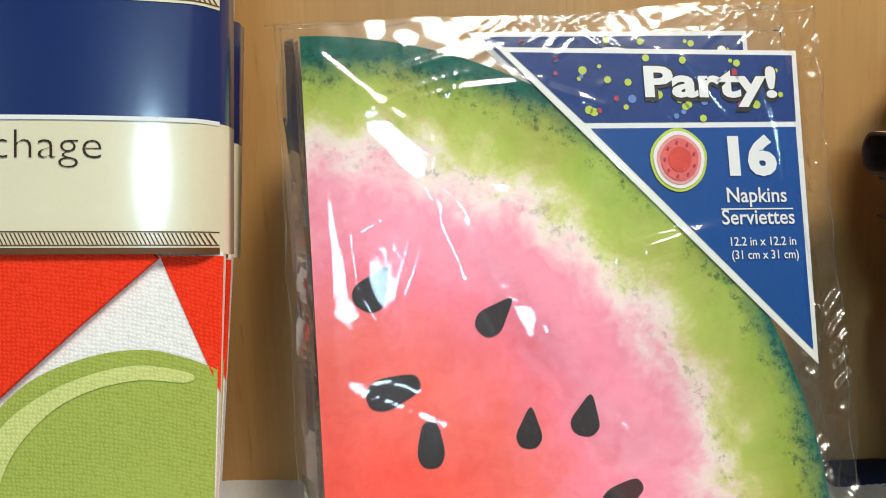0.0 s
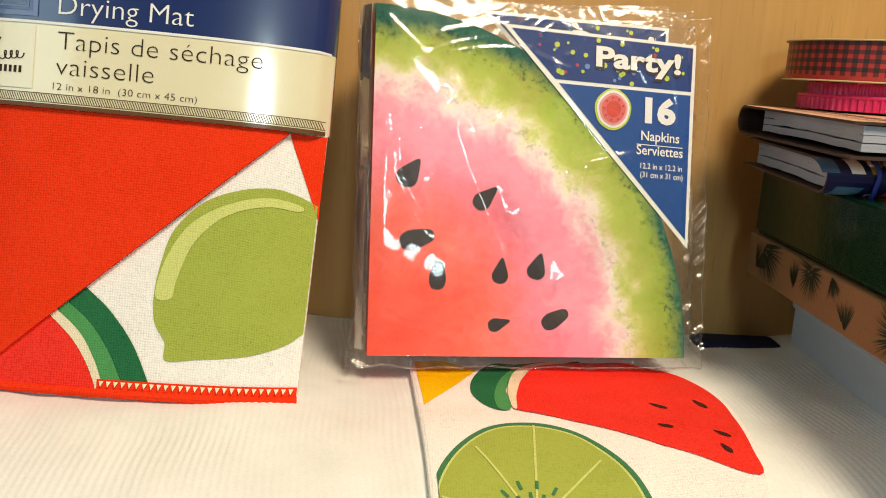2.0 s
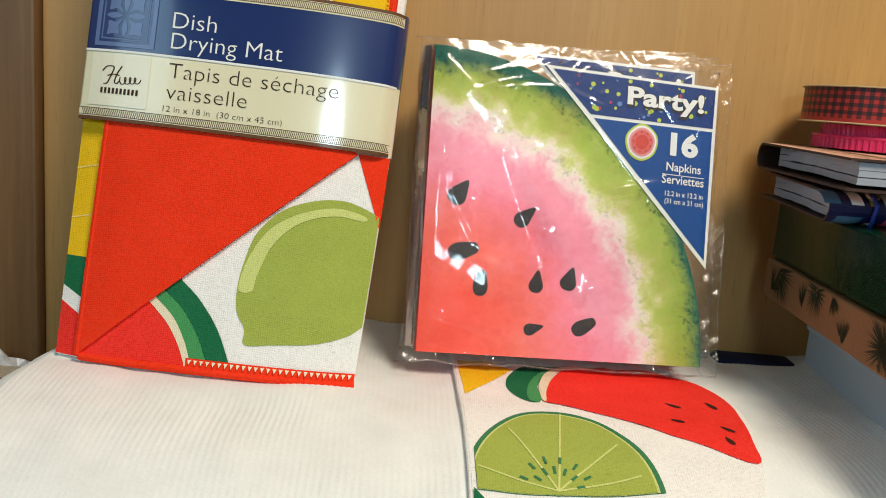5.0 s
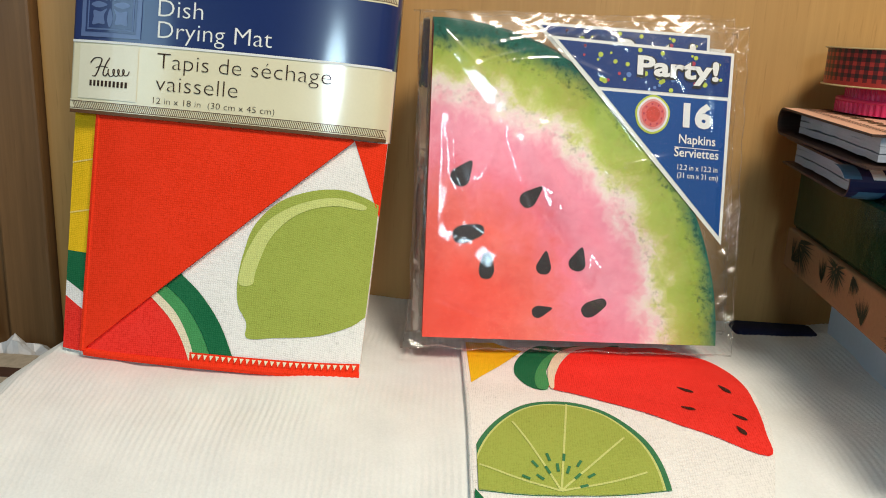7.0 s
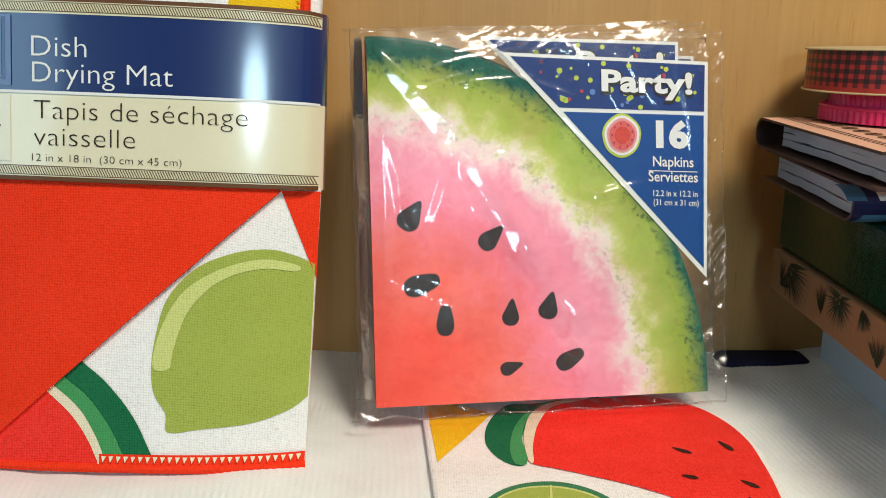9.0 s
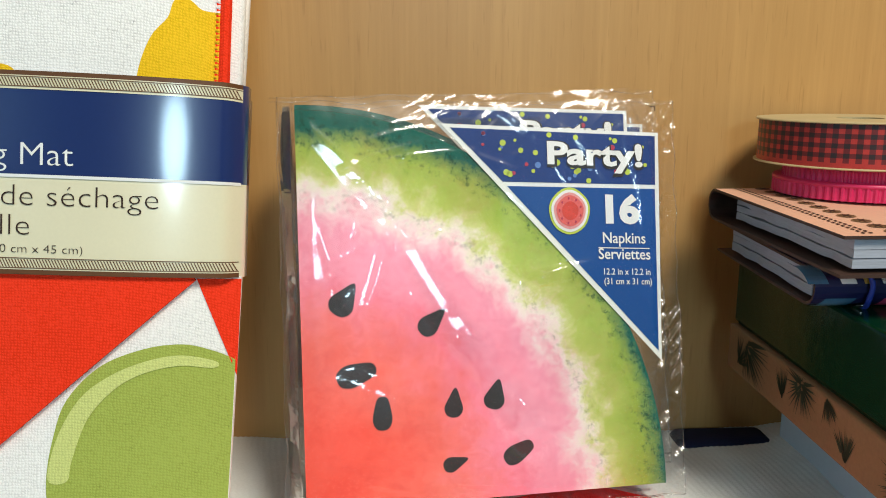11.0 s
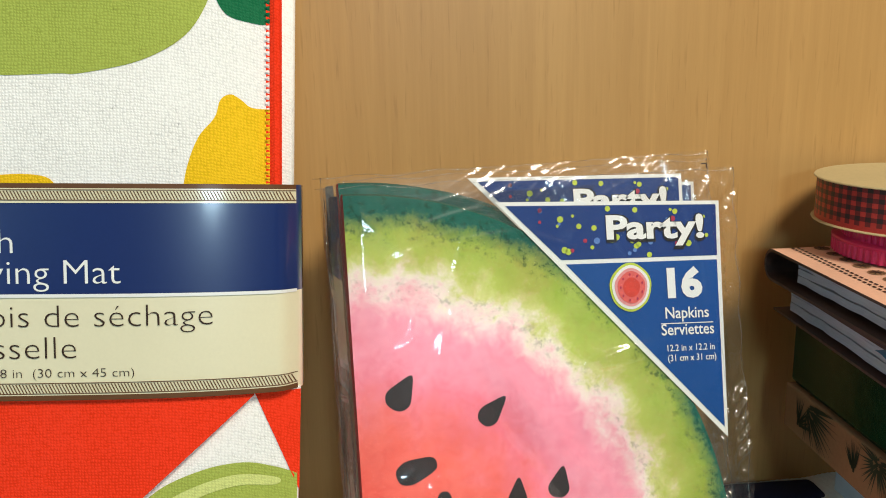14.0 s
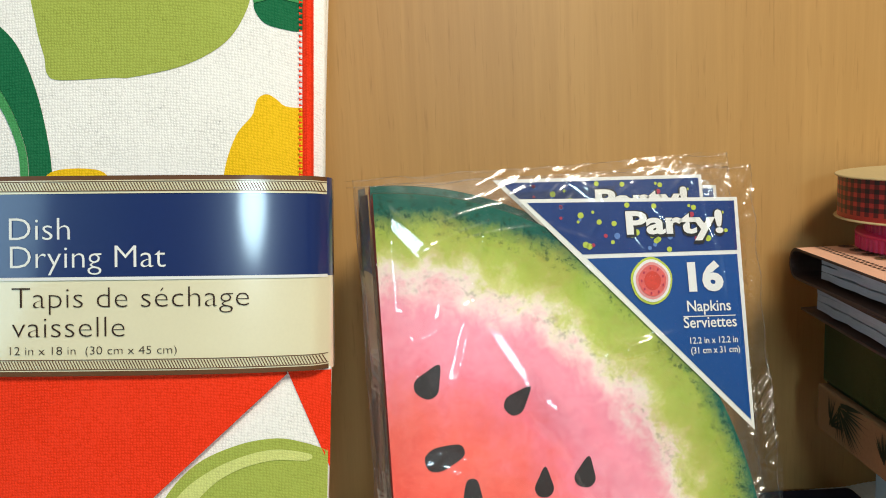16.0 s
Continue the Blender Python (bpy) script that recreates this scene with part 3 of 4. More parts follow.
    part("hem_stitches", bm, CREAM_TERRY, mat, "cream zigzag stitching")["kind"] = "stuff"
    # upper front layer
    part("upper_panel", sheet(mm([(-74, 186), (68, 186), (69, 300), (-74, 300)]), on(0.0), thick=0.0024), WHITE_TERRY, mat, "white microfibre panel")
    up = 0.0026
    part("upper_hem", tube([mat_front((68.3 + 1.0 * k / 14) * MM, (184 + 116 * k / 14) * MM, 0.0020) for k in range(15)], 0.0022), RED_TERRY, mat, "red overlocked side hem")
    bm = bmesh.new()
    for k in range(52):
        v = 188 + 2.1 * k
        u = 67.0 + (v - 190) / 110
        bm.faces.new([bm.verts.new(mat_front(a * MM, b * MM, 0.0040)) for a, b in ((u - 1.4, v), (u + 0.3, v + 0.5), (u - 1.4, v + 1.0))])
    part("side_stitches", bm, RED_TERRY, mat)["kind"] = "stuff"
    print_on("upper_lime", [(-24, 235), (-23, 229), (-18.5, 226.6), (0, 227.3), (8, 227.6), (26.4, 232), (40.5, 240.5), (48, 252.8), (48.8, 262.5), (44, 272), (24, 283), (-16, 283), (-29, 267), (-27, 247)], LIME_TERRY, up)
    print_on("lemon_print", flow([(67, 217.2), (61, 217.6), (57.6, 220.2), (54.4, 221.8), (51.2, 219.8), (49.3, 214), (44.2, 207.6), (40.6, 198.5), (38.5, 188)]) + [(67, 188)], YELLOW_TERRY, up, False)
    print_on("upper_green", [(50.3, 255), (53, 248.3), (59.5, 245.9), (67.2, 246), (67.4, 256), (57.6, 258)], GREEN_TERRY, up)
    print_on("upper_mid_green", [(49.6, 258.8), (50.3, 254.6), (57.6, 257), (67.3, 255.4), (67.3, 261), (57, 258.6)], MID_GREEN, up + 0.0003, False)
    print_on("upper_red", [(47.5, 270), (49.5, 260), (56, 263.8), (67.4, 266), (67.6, 290), (46, 290)], CRIMSON_TERRY, up, False)
    outer = flow([(-44, 250), (-34, 239.5), (-27, 223), (-22.5, 203), (-21, 187)])
    middle = flow([(-51, 237.5), (-38.5, 221), (-31, 203), (-29.5, 187)])
    inner = flow([(-54, 234), (-41.5, 219.5), (-34, 203), (-32.5, 187)])
    print_on("upper_rind", outer + middle[::-1], GREEN_TERRY, up, False)
    print_on("upper_rind_inner", middle + inner[::-1], MID_GREEN, up + 0.0003, False)
    print_on("upper_yellow", [(-24, 186), (-2, 186), (-3, 193.5), (-14, 195), (-23, 193)], YELLOW_TERRY, up + 0.0001)

    # printed paper band round the mat
    def wrap(u, v, lift):
        k = min(1.0, max(0.0, (u - 0.069) / 0.006))
        p = mat_front(u, v, 0.0065 + lift)
        return p + Vector((0, 0.004 * k * k, 0))

    def at(lift):
        return lambda u, v, extra: wrap(u, v, lift + extra)

    bm = bmesh.new()
    loop = [(u * MM, wrap(u * MM, 0, 0).y) for u in np.linspace(-79.5, 75.4, 156)]
    loop += [(0.0765, 0.006), (0.0765, 0.012), (0.068, 0.019), (-0.072, 0.019), (-0.0815, 0.016), (-0.0815, 0.010)]
    rings = [[bm.verts.new((u, y, v)) for u, y in loop] for v in (0.1215, 0.1557, 0.1920)]
    for p, q in zip(rings, rings[1:]):
        for k in range(len(loop)):
            f = bm.faces.new((p[k], p[(k + 1) % len(loop)], q[(k + 1) % len(loop)], q[k]))
            f.material_index = 0 if q is rings[2] else 1
    bmesh.ops.recalc_face_normals(bm, faces=bm.faces[:])
    band = part("paper_band", bm, [NAVY_CARD, CREAM_CARD], mat, "glossy navy and cream printed paper band", smooth=True)

    def on_band(name, bm, material, label=""):
        return part(name, bm, material, band, label)

    def rect(u0, u1, v0, v1):
        return mm([(u0, v0), (u1, v0), (u1, v1), (u0, v1)])

    for lo, hi, material in ((121.5, 123.2, BROWN_CARD), (123.2, 128.0, CREAM_CARD), (185.7, 190.4, CREAM_CARD), (190.4, 192.0, BROWN_CARD)):
        on_band("border", sheet(rect(-79.5, 75.2, lo, hi), at(0.0003), 0.002), material)
    for lo, hi in ((124.0, 126.9), (186.8, 189.6)):
        for v in (lo - 0.35, hi + 0.15):
            on_band("rule", sheet(rect(-79.5, 75.2, v, v + 0.3), at(0.0005), 0.002), BROWN_CARD)
        bm = bmesh.new()
        for k in range(147):
            u = -78 + 1.035 * k
            bm.faces.new([bm.verts.new(wrap(a * MM, b * MM, 0.0005)) for a, b in ((u, hi), (u + 0.38, hi), (u + 1.78, lo), (u + 1.4, lo))])
        on_band("rope_pattern", bm, BROWN_CARD)["kind"] = "stuff"
    on_band("dividing_line", sheet(rect(-79.5, 75.2, 155.2, 156.3), at(0.0004), 0.002), INK_WHITE)
    on_band("emblem_square", sheet(rect(-75, -43.2, 158, 185), at(0.0004)), EMBLEM_BLUE)
    on_band("emblem_field", sheet(rect(-72.6, -45.6, 160.2, 184.2), at(0.0006)), NAVY_CARD)
    on_band("emblem_inner", sheet(rect(-71.4, -46.8, 161.3, 184), at(0.0008)), EMBLEM_BLUE)
    on_band("emblem_ground", sheet(rect(-70.6, -47.6, 162.1, 183.8), at(0.0010)), NAVY_CARD)
    for k in range(8):
        a = math.pi * k / 4
        c = Vector((-59.1, 173.0))
        d, n = Vector((math.cos(a), math.sin(a))), Vector((-math.sin(a), math.cos(a)))
        if k % 2:
            pts = [c + d * 2.5, c + d * 6 + n * 1.3, c + d * 8.2 + n * 4.4, c + d * 10.5 + n * 2.0, c + d * 13.2, c + d * 10.5 - n * 2.0, c + d * 8.2 - n * 4.4, c + d * 6 - n * 1.3]
        else:
            pts = [c + d * 1.6, c + d * 6.5 + n * 1.5, c + d * 10.4, c + d * 6.5 - n * 1.5]
        on_band("emblem_leaf", sheet(smooth_loop(mm([tuple(p) for p in pts]), 4), at(0.0012)), EMBLEM_BLUE)
    on_band("words_dish", lettering("Dish", -0.0350, -0.0134, 0.1695, 0.0079, at(0.0003), -0.010), INK_WHITE)
    on_band("words_drying_mat", lettering("Drying Mat", -0.0347, 0.0200, 0.1596, 0.0079, at(0.0003), -0.010), INK_WHITE)
    on_band("words_tapis", lettering("Tapis de séchage", -0.0342, 0.0486, 0.1455, 0.0074, at(0.0003), -0.018), INK_BROWN)
    on_band("words_vaisselle", lettering("vaisselle", -0.0342, 0.0055, 0.1352, 0.0074, at(0.0003), -0.018), INK_BROWN)
    on_band("words_size", lettering("12 in x 18 in  (30 cm x 45 cm)", -0.0350, 0.0236, 0.1291, 0.0029, at(0.0003), -0.014), INK_BROWN)
    on_band("maker_panel", sheet(rect(-75, -43.6, 128.8, 154.5), at(0.0004)), PALE_CREAM)
    # maker's mark as plain strokes
    def ribbon(pts, width):
        pts = [(-59.4 + 0.8 * (x + 58.5), 143.6 + 0.85 * (y - 144.2)) for x, y in pts]
        bm = bmesh.new()
        rows = []
        for k, q in enumerate(pts):
            a, b = Vector(pts[max(k - 1, 0)]), Vector(pts[min(k + 1, len(pts) - 1)])
            d = (b - a).normalized()
            w = width * (0.55 + 0.45 * abs(d.y)) / 2
            rows.append([bm.verts.new(wrap((q[0] + e * d.y * w) * MM, (q[1] - e * d.x * w) * MM, 0.0006)) for e in (-1, 1)])
        for r0, r1 in zip(rows, rows[1:]):
            bm.faces.new((r0[0], r0[1], r1[1], r1[0]))
        return bm

    for pts in ([(-70, 146.6), (-67, 149.4), (-62.4, 149.2), (-63.5, 145), (-66, 139.8), (-68.4, 139.4)], [(-57, 150), (-59.5, 146), (-61, 141.2), (-59.6, 139.8), (-57.6, 141.6)], [(-66.2, 144), (-62.5, 145), (-58, 144.6)]):
        on_band("maker_stroke", ribbon(flow(pts), 0.75), INK_BROWN)
    coil = [(-57.2 + 12.2 * k / 80 - 1.2 * math.sin(k * 0.30), 141.6 + (2.1 - 0.4 * k / 80) * math.cos(k * 0.30) + 0.012 * k) for k in range(81)]
    on_band("maker_scrawl", ribbon(coil, 0.6), INK_BROWN)
    for k in range(10):
        u = -68.6 + 2.10 * k
        on_band("maker_bar", sheet(rect(u, u + 1.25, 134.8, 137.6), at(0.0006)), INK_BROWN)
    return mat


MAT_POSE = SLOPE @ pose(-0.1375, 0.199, -0.010, -2.5, 2.4, 0)
front_mat = drying_mat(MAT_POSE, "folded lime-print drying mat with red flap, standing on towel")
EDGE_PRINT = [Vector((u * MM, v * MM)) for u, v in ((69.5, 243), (73.2, 241), (74.6, 246), (74.8, 268), (69.5, 268))]
rear_mat = copy_thing(front_mat, SLOPE @ pose(-0.1455, 0.226, -0.0105, -2.5, 3.5, 0))
for bit in list(rear_mat.children):
    if bit.name.split(".")[0] in ("upper_hem", "side_stitches"):
        bpy.data.objects.remove(bit)
part("lime_print", sheet(EDGE_PRINT, lambda u, v, e: mat_front(u, v, 0.0006 + e)), LIME_TERRY, rear_mat)
rear_mat["label"] = "second folded drying mat standing behind the first one"

# ---------------------------------------------------------------- napkin packs
RU, RV, DEEP = 0.1575, 0.166, 0.016


def flat(lift):
    return lambda u, v, extra: Vector((u, -lift - extra, v))


def bag_film(us, vs, creases, base=0.0016, swell=1.0):
    """How far the film stands out from the napkins, with its creases, on a grid."""
    U, V = np.meshgrid(us, vs)
    edge = np.minimum(np.minimum(U + 0.0105, 0.1645 - U), np.minimum(V + 0.005, 0.168 - V))
    h = base * (1 - np.exp(-np.clip(edge, 0, 1) / 0.012))
    # loose belly low on the folded side, taut above it
    low = 1 / (1 + np.exp((V - 0.066) / 0.013))
    h += swell * (0.0032 * np.clip(1 - U / 0.085, 0, 1) + 0.0065 * np.clip((U - 0.085) / 0.065, 0, 1) * np.clip((0.1580 - U) / 0.009, 0, 1)) * np.clip((U + 0.0105) / 0.016, 0, 1)
    h += swell * 0.0041 * low * np.tanh(0.006 * np.logaddexp(0, (U - 0.014) / 0.006) / 0.042) * np.exp(-np.clip(U - 0.06, 0, 1) / 0.12)
    soft = [[noise.noise((u * 30, v * 30, 2.0)) * 0.00035 + noise.noise((u * 85, v * 65, 5.0)) * 0.00016 for u in us] for v in vs]
    h += swell * np.array(soft)
    rim = [[0.8 * noise.noise((u * 60, v * 75, 8.0)) + 0.5 * noise.noise((u * 130, v * 130, 3.0)) for u in us] for v in vs]
    loose = np.exp(-(np.minimum(np.minimum(0.1645 - U, V + 0.005), 0.168 - V) / 0.010) ** 2)
    h += 0.0005 * loose * np.array(rim)
    # ruffled margins beside the label, over the top and under the foot
    side = np.clip((U - 0.1555) / 0.003, 0, 1)
    foot = np.clip((0.0015 - V) / 0.003, 0, 1)
    drift = np.array([[noise.noise((u * 40, v * 22, 12.0)) for u in us] for v in vs])
    h += 0.0014 * side * (0.45 + 0.9 * np.abs(drift)) * np.sin(2 * np.pi * (V / 0.0095 - U / 0.016 + 3.2 * drift))
    h += 0.0011 * foot * np.sin(2 * np.pi * (U / 0.012 + V / 0.010 + 1.2 * drift))
    # tents: the film climbs along a line and drops off past its end
    for (a, b), (c, d), rise, lean, wid in (((2, 158), (38, 120), 0.6, 0.10, 7.5), ((38, 115), (66, 72), 5.2, 0.10, 9.0), ((66, 72), (88, 38), 5.0, 0.09, 10.0),
                                            ((5, 56), (34, 40), 1.9, 0.0, 12.0), ((92, 90), (101, 92), 1.8, 0.0, 3.5)):
        p, w = np.array((a, b)) * MM, np.array((c - a, d - b)) * MM
        size = np.hypot(*w)
        t = ((U - p[0]) * w[0] + (V - p[1]) * w[1]) / size ** 2
        off = ((V - p[1]) * w[0] - (U - p[0]) * w[1]) / size
        near = np.clip(t, 0, 1)
        ends = np.exp(-(np.clip(t - 1, 0, 9) * size / 0.018) ** 2 - (np.clip(-t, 0, 9) * size / 0.004) ** 2)
        h += swell * (rise * MM * near + lean * off) * ends * np.exp(-(off / (wid * MM * (0.4 + 0.6 * near))) ** 4)
    for (a, b), (c, d), amp, wid in creases:
        p, w = np.array((a, b)) * MM, np.array((c - a, d - b)) * MM
        t = np.clip(((U - p[0]) * w[0] + (V - p[1]) * w[1]) / (w @ w), 0, 1)
        bow = 0.0005 * np.sin(t * 5.0 + a)
        dist = np.hypot(U - p[0] - w[0] * t + bow, V - p[1] - w[1] * t - bow * 0.6) / (wid * MM)
        h += 0.62 * amp * MM * np.where(dist < 1.6, 1 / (1 + dist ** 2) - 0.2809 * np.minimum(dist / 1.6, 1), 0) * (0.45 + 0.55 * np.sin(np.pi * np.clip(t, 0.02, 0.98)))
    return h


def film_grid(us, vs, height, place):
    bm = bmesh.new()
    rows = [[bm.verts.new(place(u, v, height[j, i])) for i, u in enumerate(us)] for j, v in enumerate(vs)]
    for r0, r1 in zip(rows, rows[1:]):
        for i in range(len(us) - 1):
            bm.faces.new((r0[i], r0[i + 1], r1[i + 1], r1[i]))
    return bm


def napkin_pack(m, label):
    pack = thing("napkin_pack", m, label, "napkins", "packs of napkins")

    # quarter-round stack
    bm = bmesh.new()
    arc = [(0.0, 0.0)] + [(RU * math.sin(a), RV * math.cos(a)) for a in np.linspace(0, math.pi / 2, 60)]
    layers = []
    for k in range(9):
        y = -0.001 + DEEP * k / 8
        s = 1.0 - (0.006 if k in (0, 8) else 0.0) - 0.004 * (k % 2)
        layers.append([bm.verts.new((u * s + 0.0004 * (k % 2), y, v * s)) for u, v in arc])
    n = len(arc)
    for p, q in zip(layers, layers[1:]):
        for i in range(n):
            f = bm.faces.new((p[i], p[(i + 1) % n], q[(i + 1) % n], q[i]))
            f.material_index = 2 if i in (0, n - 1) else 1
    for ring in (layers[0][::-1], layers[-1]):
        bm.faces.new(ring)
    bmesh.ops.recalc_face_normals(bm, faces=bm.faces[:])
    part("napkin_stack", bm, [MELON, RIND_EDGE, RED_EDGE], pack, "quarter-folded napkins printed as a watermelon slice")
    seeds = [((22.5, 93), (14, 80.5), 5.6), ((29.5, 57.5), (14, 53), 5.0), ((32.5, 45), (32.2, 31.5), 4.2), ((63.5, 47.5), (62, 35), 4.2),
             ((82.5, 50), (79, 37.5), 4.8), ((68, 17.4), (57.4, 14.2), 3.4), ((95.8, 21.7), (84, 15), 4.2), ((60, 81), (49.5, 71), 4.6)]
    for number, ((a, b), (c, d), w) in enumerate(seeds):
        blunt = 0.45 if number in (1, 2, 6) else 0.0
        tip, tail = Vector((a, b)), Vector((c, d))
        ax = tail - tip
        n = Vector((-ax.y, ax.x)).normalized() * w
        pts = [tip + n * blunt] + [tip + ax * 0.38 + n * (0.62 + 0.5 * blunt), tip + ax * 0.72 + n * 0.95, tip + ax * 0.97 + n * 0.5, tip + ax * 0.97 - n * 0.5, tip + ax * 0.72 - n * 0.95, tip + ax * 0.38 - n * (0.62 + 0.5 * blunt)] + ([tip - n * blunt] if blunt else [])
        part("seed", sheet(smooth_loop([p * MM for p in pts], 4), flat(0.0012), 0.02), SEED, pack)

    # triangular header card
    def mm(pts):
        return [Vector((u * MM, v * MM)) for u, v in pts]

    card = part("label_card", sheet(mm([(60.5, 159.2), (158, 154.5), (156.2, 54)]), flat(0.0014), 0.03, thick=0.0004), INK_WHITE, pack, "blue triangular card label with white rim")

    def on_card(name, bm, material, label=""):
        return part(name, bm, material, card, label)

    on_card("blue_field", sheet(mm([(88.6, 132.2), (155.6, 129.7), (154.8, 58.5)]), flat(0.0020), 0.03), BLUE_CARD)
    on_card("confetti_field", sheet(mm([(64.6, 157.4), (156.4, 153), (155.8, 131.5), (86.8, 134.1)]), flat(0.0020), 0.03), DEEP_BLUE)
    rnd = random.Random(5)
    for k in range(70):
        v = rnd.uniform(133.5, 157)
        lo = 66 + (158 - v) * 1.0
        u = rnd.uniform(lo, 154)
        if v > 156.5 - (u - 57) * 0.05 or (u > 104 and 137 < v < 151 and k % 3):
            continue
        r = rnd.choice((0.7, 0.9, 1.2, 1.4))
        pts = [(u + r * math.cos(a), v + r * math.sin(a)) for a in np.linspace(0, 2 * math.pi, 9)[:-1]]
        on_card("confetti", sheet(mm(pts), flat(0.0023), 0.03), rnd.choice((INK_LIME, INK_LIME, INK_LIME, INK_BLUE, INK_BLUE, INK_RED)))

    def slope(lift):
        return lambda u, v, extra: Vector((u, -lift - extra, v - 0.045 * (u - 0.128)))

    on_card("party_shadow", lettering("Party!", 0.1066, 0.1506, 0.1400, 0.0098, slope(0.0025), 0.07), INK_BLACK)
    on_card("words_party", lettering("Party!", 0.1066, 0.1500, 0.1407, 0.0092, slope(0.0028), 0.035), INK_WHITE)
    on_card("words_count", lettering("16", 0.1322, 0.1480, 0.1160, 0.0112, slope(0.0025), 0.05), INK_WHITE)
    on_card("words_napkins", lettering("Napkins", 0.1306, 0.1502, 0.1068, 0.0046, slope(0.0025), 0.012), INK_WHITE)
    on_card("rule", sheet(mm([(128.4, 104.4), (152, 103.3), (152, 103.7), (128.4, 104.8)]), flat(0.0025), 0.03), INK_WHITE)
    on_card("words_serviettes", lettering("Serviettes", 0.1284, 0.1522, 0.0998, 0.0046, slope(0.0025), 0.012), INK_WHITE)
    on_card("words_inches", lettering("12.2 in x 12.2 in", 0.1306, 0.1520, 0.0930, 0.0027, slope(0.0025), 0.008), INK_WHITE)
    on_card("words_centimetres", lettering("(31 cm x 31 cm)", 0.1306, 0.1525, 0.0888, 0.0027, slope(0.0025), 0.008), INK_WHITE)
    for name, s, material, lift in (("melon_rind", 1.0, INK_LIME, 0.0025), ("melon_pith", 0.90, INK_WHITE, 0.0028), ("melon_blush", 0.78, INK_PINK, 0.0030), ("melon_flesh", 0.66, INK_CORAL, 0.0033), ("melon_heart", 0.40, INK_SCARLET, 0.0035)):
        pts = [(115.9 + 9.2 * s * (1 + 0.02 * math.sin(5 * a)) * math.cos(a), 120.9 + 10.0 * s * (1 + 0.02 * math.cos(4 * a)) * math.sin(a)) for a in np.linspace(0, 2 * math.pi, 33)[:-1]]
        on_card(name, sheet(mm(pts), flat(lift), 0.03), material)
    for k in range(9):
        a = 2 * math.pi * k / 9 + 0.3
        pts = [(115.9 + 4.9 * math.cos(a) + 0.42 * math.cos(t), 120.9 + 5.4 * math.sin(a) + 0.6 * math.sin(t)) for t in np.linspace(0, 2 * math.pi, 7)[:-1]]
        on_card("melon_pip", sheet(mm(pts), flat(0.0037), 0.03), INK_RED)

    # clear bag: front and back film, welded at the rim
    rnd = random.Random(11)
    creases = [((38, 120), (47, 153), 0.6, 1.5), ((9, 116), (14, 86), 0.7, 2.0), ((13, 88), (31, 54), 0.8, 2.0),
               ((38, 114), (27, 84), 1.1, 2.4), ((38, 116), (14, 104), 1.1, 2.6), ((42, 116), (80, 108), 1.2, 2.4), ((40, 114), (62, 98), 0.9, 2.2), ((62, 60), (70, 34), 0.9, 2.0), ((90, 128), (124, 84), 0.8, 1.3), ((140, 150), (146, 112), 0.9, 1.2), ((118, 152), (134, 128), 0.8, 1.2), ((150, 100), (156, 60), 0.9, 1.2),
               ((2, 20), (50, 6), 0.4, 2.0), ((24, 150), (62, 158), 0.7, 1.4), ((30, 142), (74, 148), 0.7, 1.3), ((18, 140), (50, 150), 0.6, 1.2), ((96, 30), (120, 20), 0.5, 1.5), ((60, 10), (100, 4), 0.5, 1.4),
               ((70, 100), (88, 92), 0.5, 1.2), ((104, 60), (116, 44), 0.5, 1.3), ((66, 150), (92, 138), 0.8, 1.4), ((74, 66), (90, 58), 0.6, 1.3), ((128, 60), (138, 36), 0.6, 1.2)]
    for k in range(96):
        side = rnd.choice("ttrrrrrbb")
        s = rnd.uniform(56, 160) if side == "t" else rnd.uniform(5, 158)
        p, q = {"t": ((s, 168), (s + rnd.uniform(-22, 18), 168 - rnd.uniform(5, 17))), "r": ((164, s), (164 - rnd.uniform(5, 16), s + rnd.uniform(-6, 18))),
                "b": ((s, -5), (s + rnd.uniform(-14, 14), rnd.uniform(1, 8)))}[side]
        creases.append((p, q, rnd.uniform(0.35, 1.0), rnd.uniform(0.7, 1.2)))
    for k in range(16):
        u = 4 + 10 * k + rnd.uniform(-3, 3)
        creases.append(((u, -4.5), (u + rnd.uniform(4, 10), rnd.uniform(-4, 0)), rnd.uniform(0.4, 0.9), rnd.uniform(0.7, 1.1)))
    for k in range(34):
        u, v, a = rnd.uniform(8, 158), rnd.uniform(4, 162), rnd.uniform(-2.4, -0.2) + rnd.choice((0, 0, 1.4))
        l = rnd.uniform(4, 14)
        creases.append(((u, v), (u + l * math.cos(a), v + l * math.sin(a)), rnd.uniform(0.2, 0.6) * 0.8, rnd.uniform(0.8, 1.4)))
    for x, v0, v1 in ((-8.5, 4, 90), (-6.0, 60, 160), (-3.5, 8, 70), (-2.0, 90, 150)):
        creases.append(((x, v0), (x + rnd.uniform(-1, 1), v1), 0.35, 0.8))
    us, vs = np.linspace(-0.0105, 0.1645, 250), np.linspace(-0.005, 0.168, 240)

    def wob(u, v):
        return 0.0012 * noise.noise((u * 35, v * 35, 1.0))

    def seam(u, v):
        """The folded side is drawn in above its flared foot."""
        return u * (0.68 + 0.32 * math.exp(-max(0.0, v + 0.004) / 0.011)) if u < 0 else u

    # pleats of the film where it turns round the folded side of the stack
    pleats = [(-0.0006, -0.0046), (-0.0040, -0.0026), (-0.0014, 0.0008), (-0.0046, 0.0040), (-0.0016, 0.0072), (-0.0042, 0.0102), (-0.0012, 0.0135), (-0.0030, 0.0172)]
    bm = bmesh.new()
    rows = []
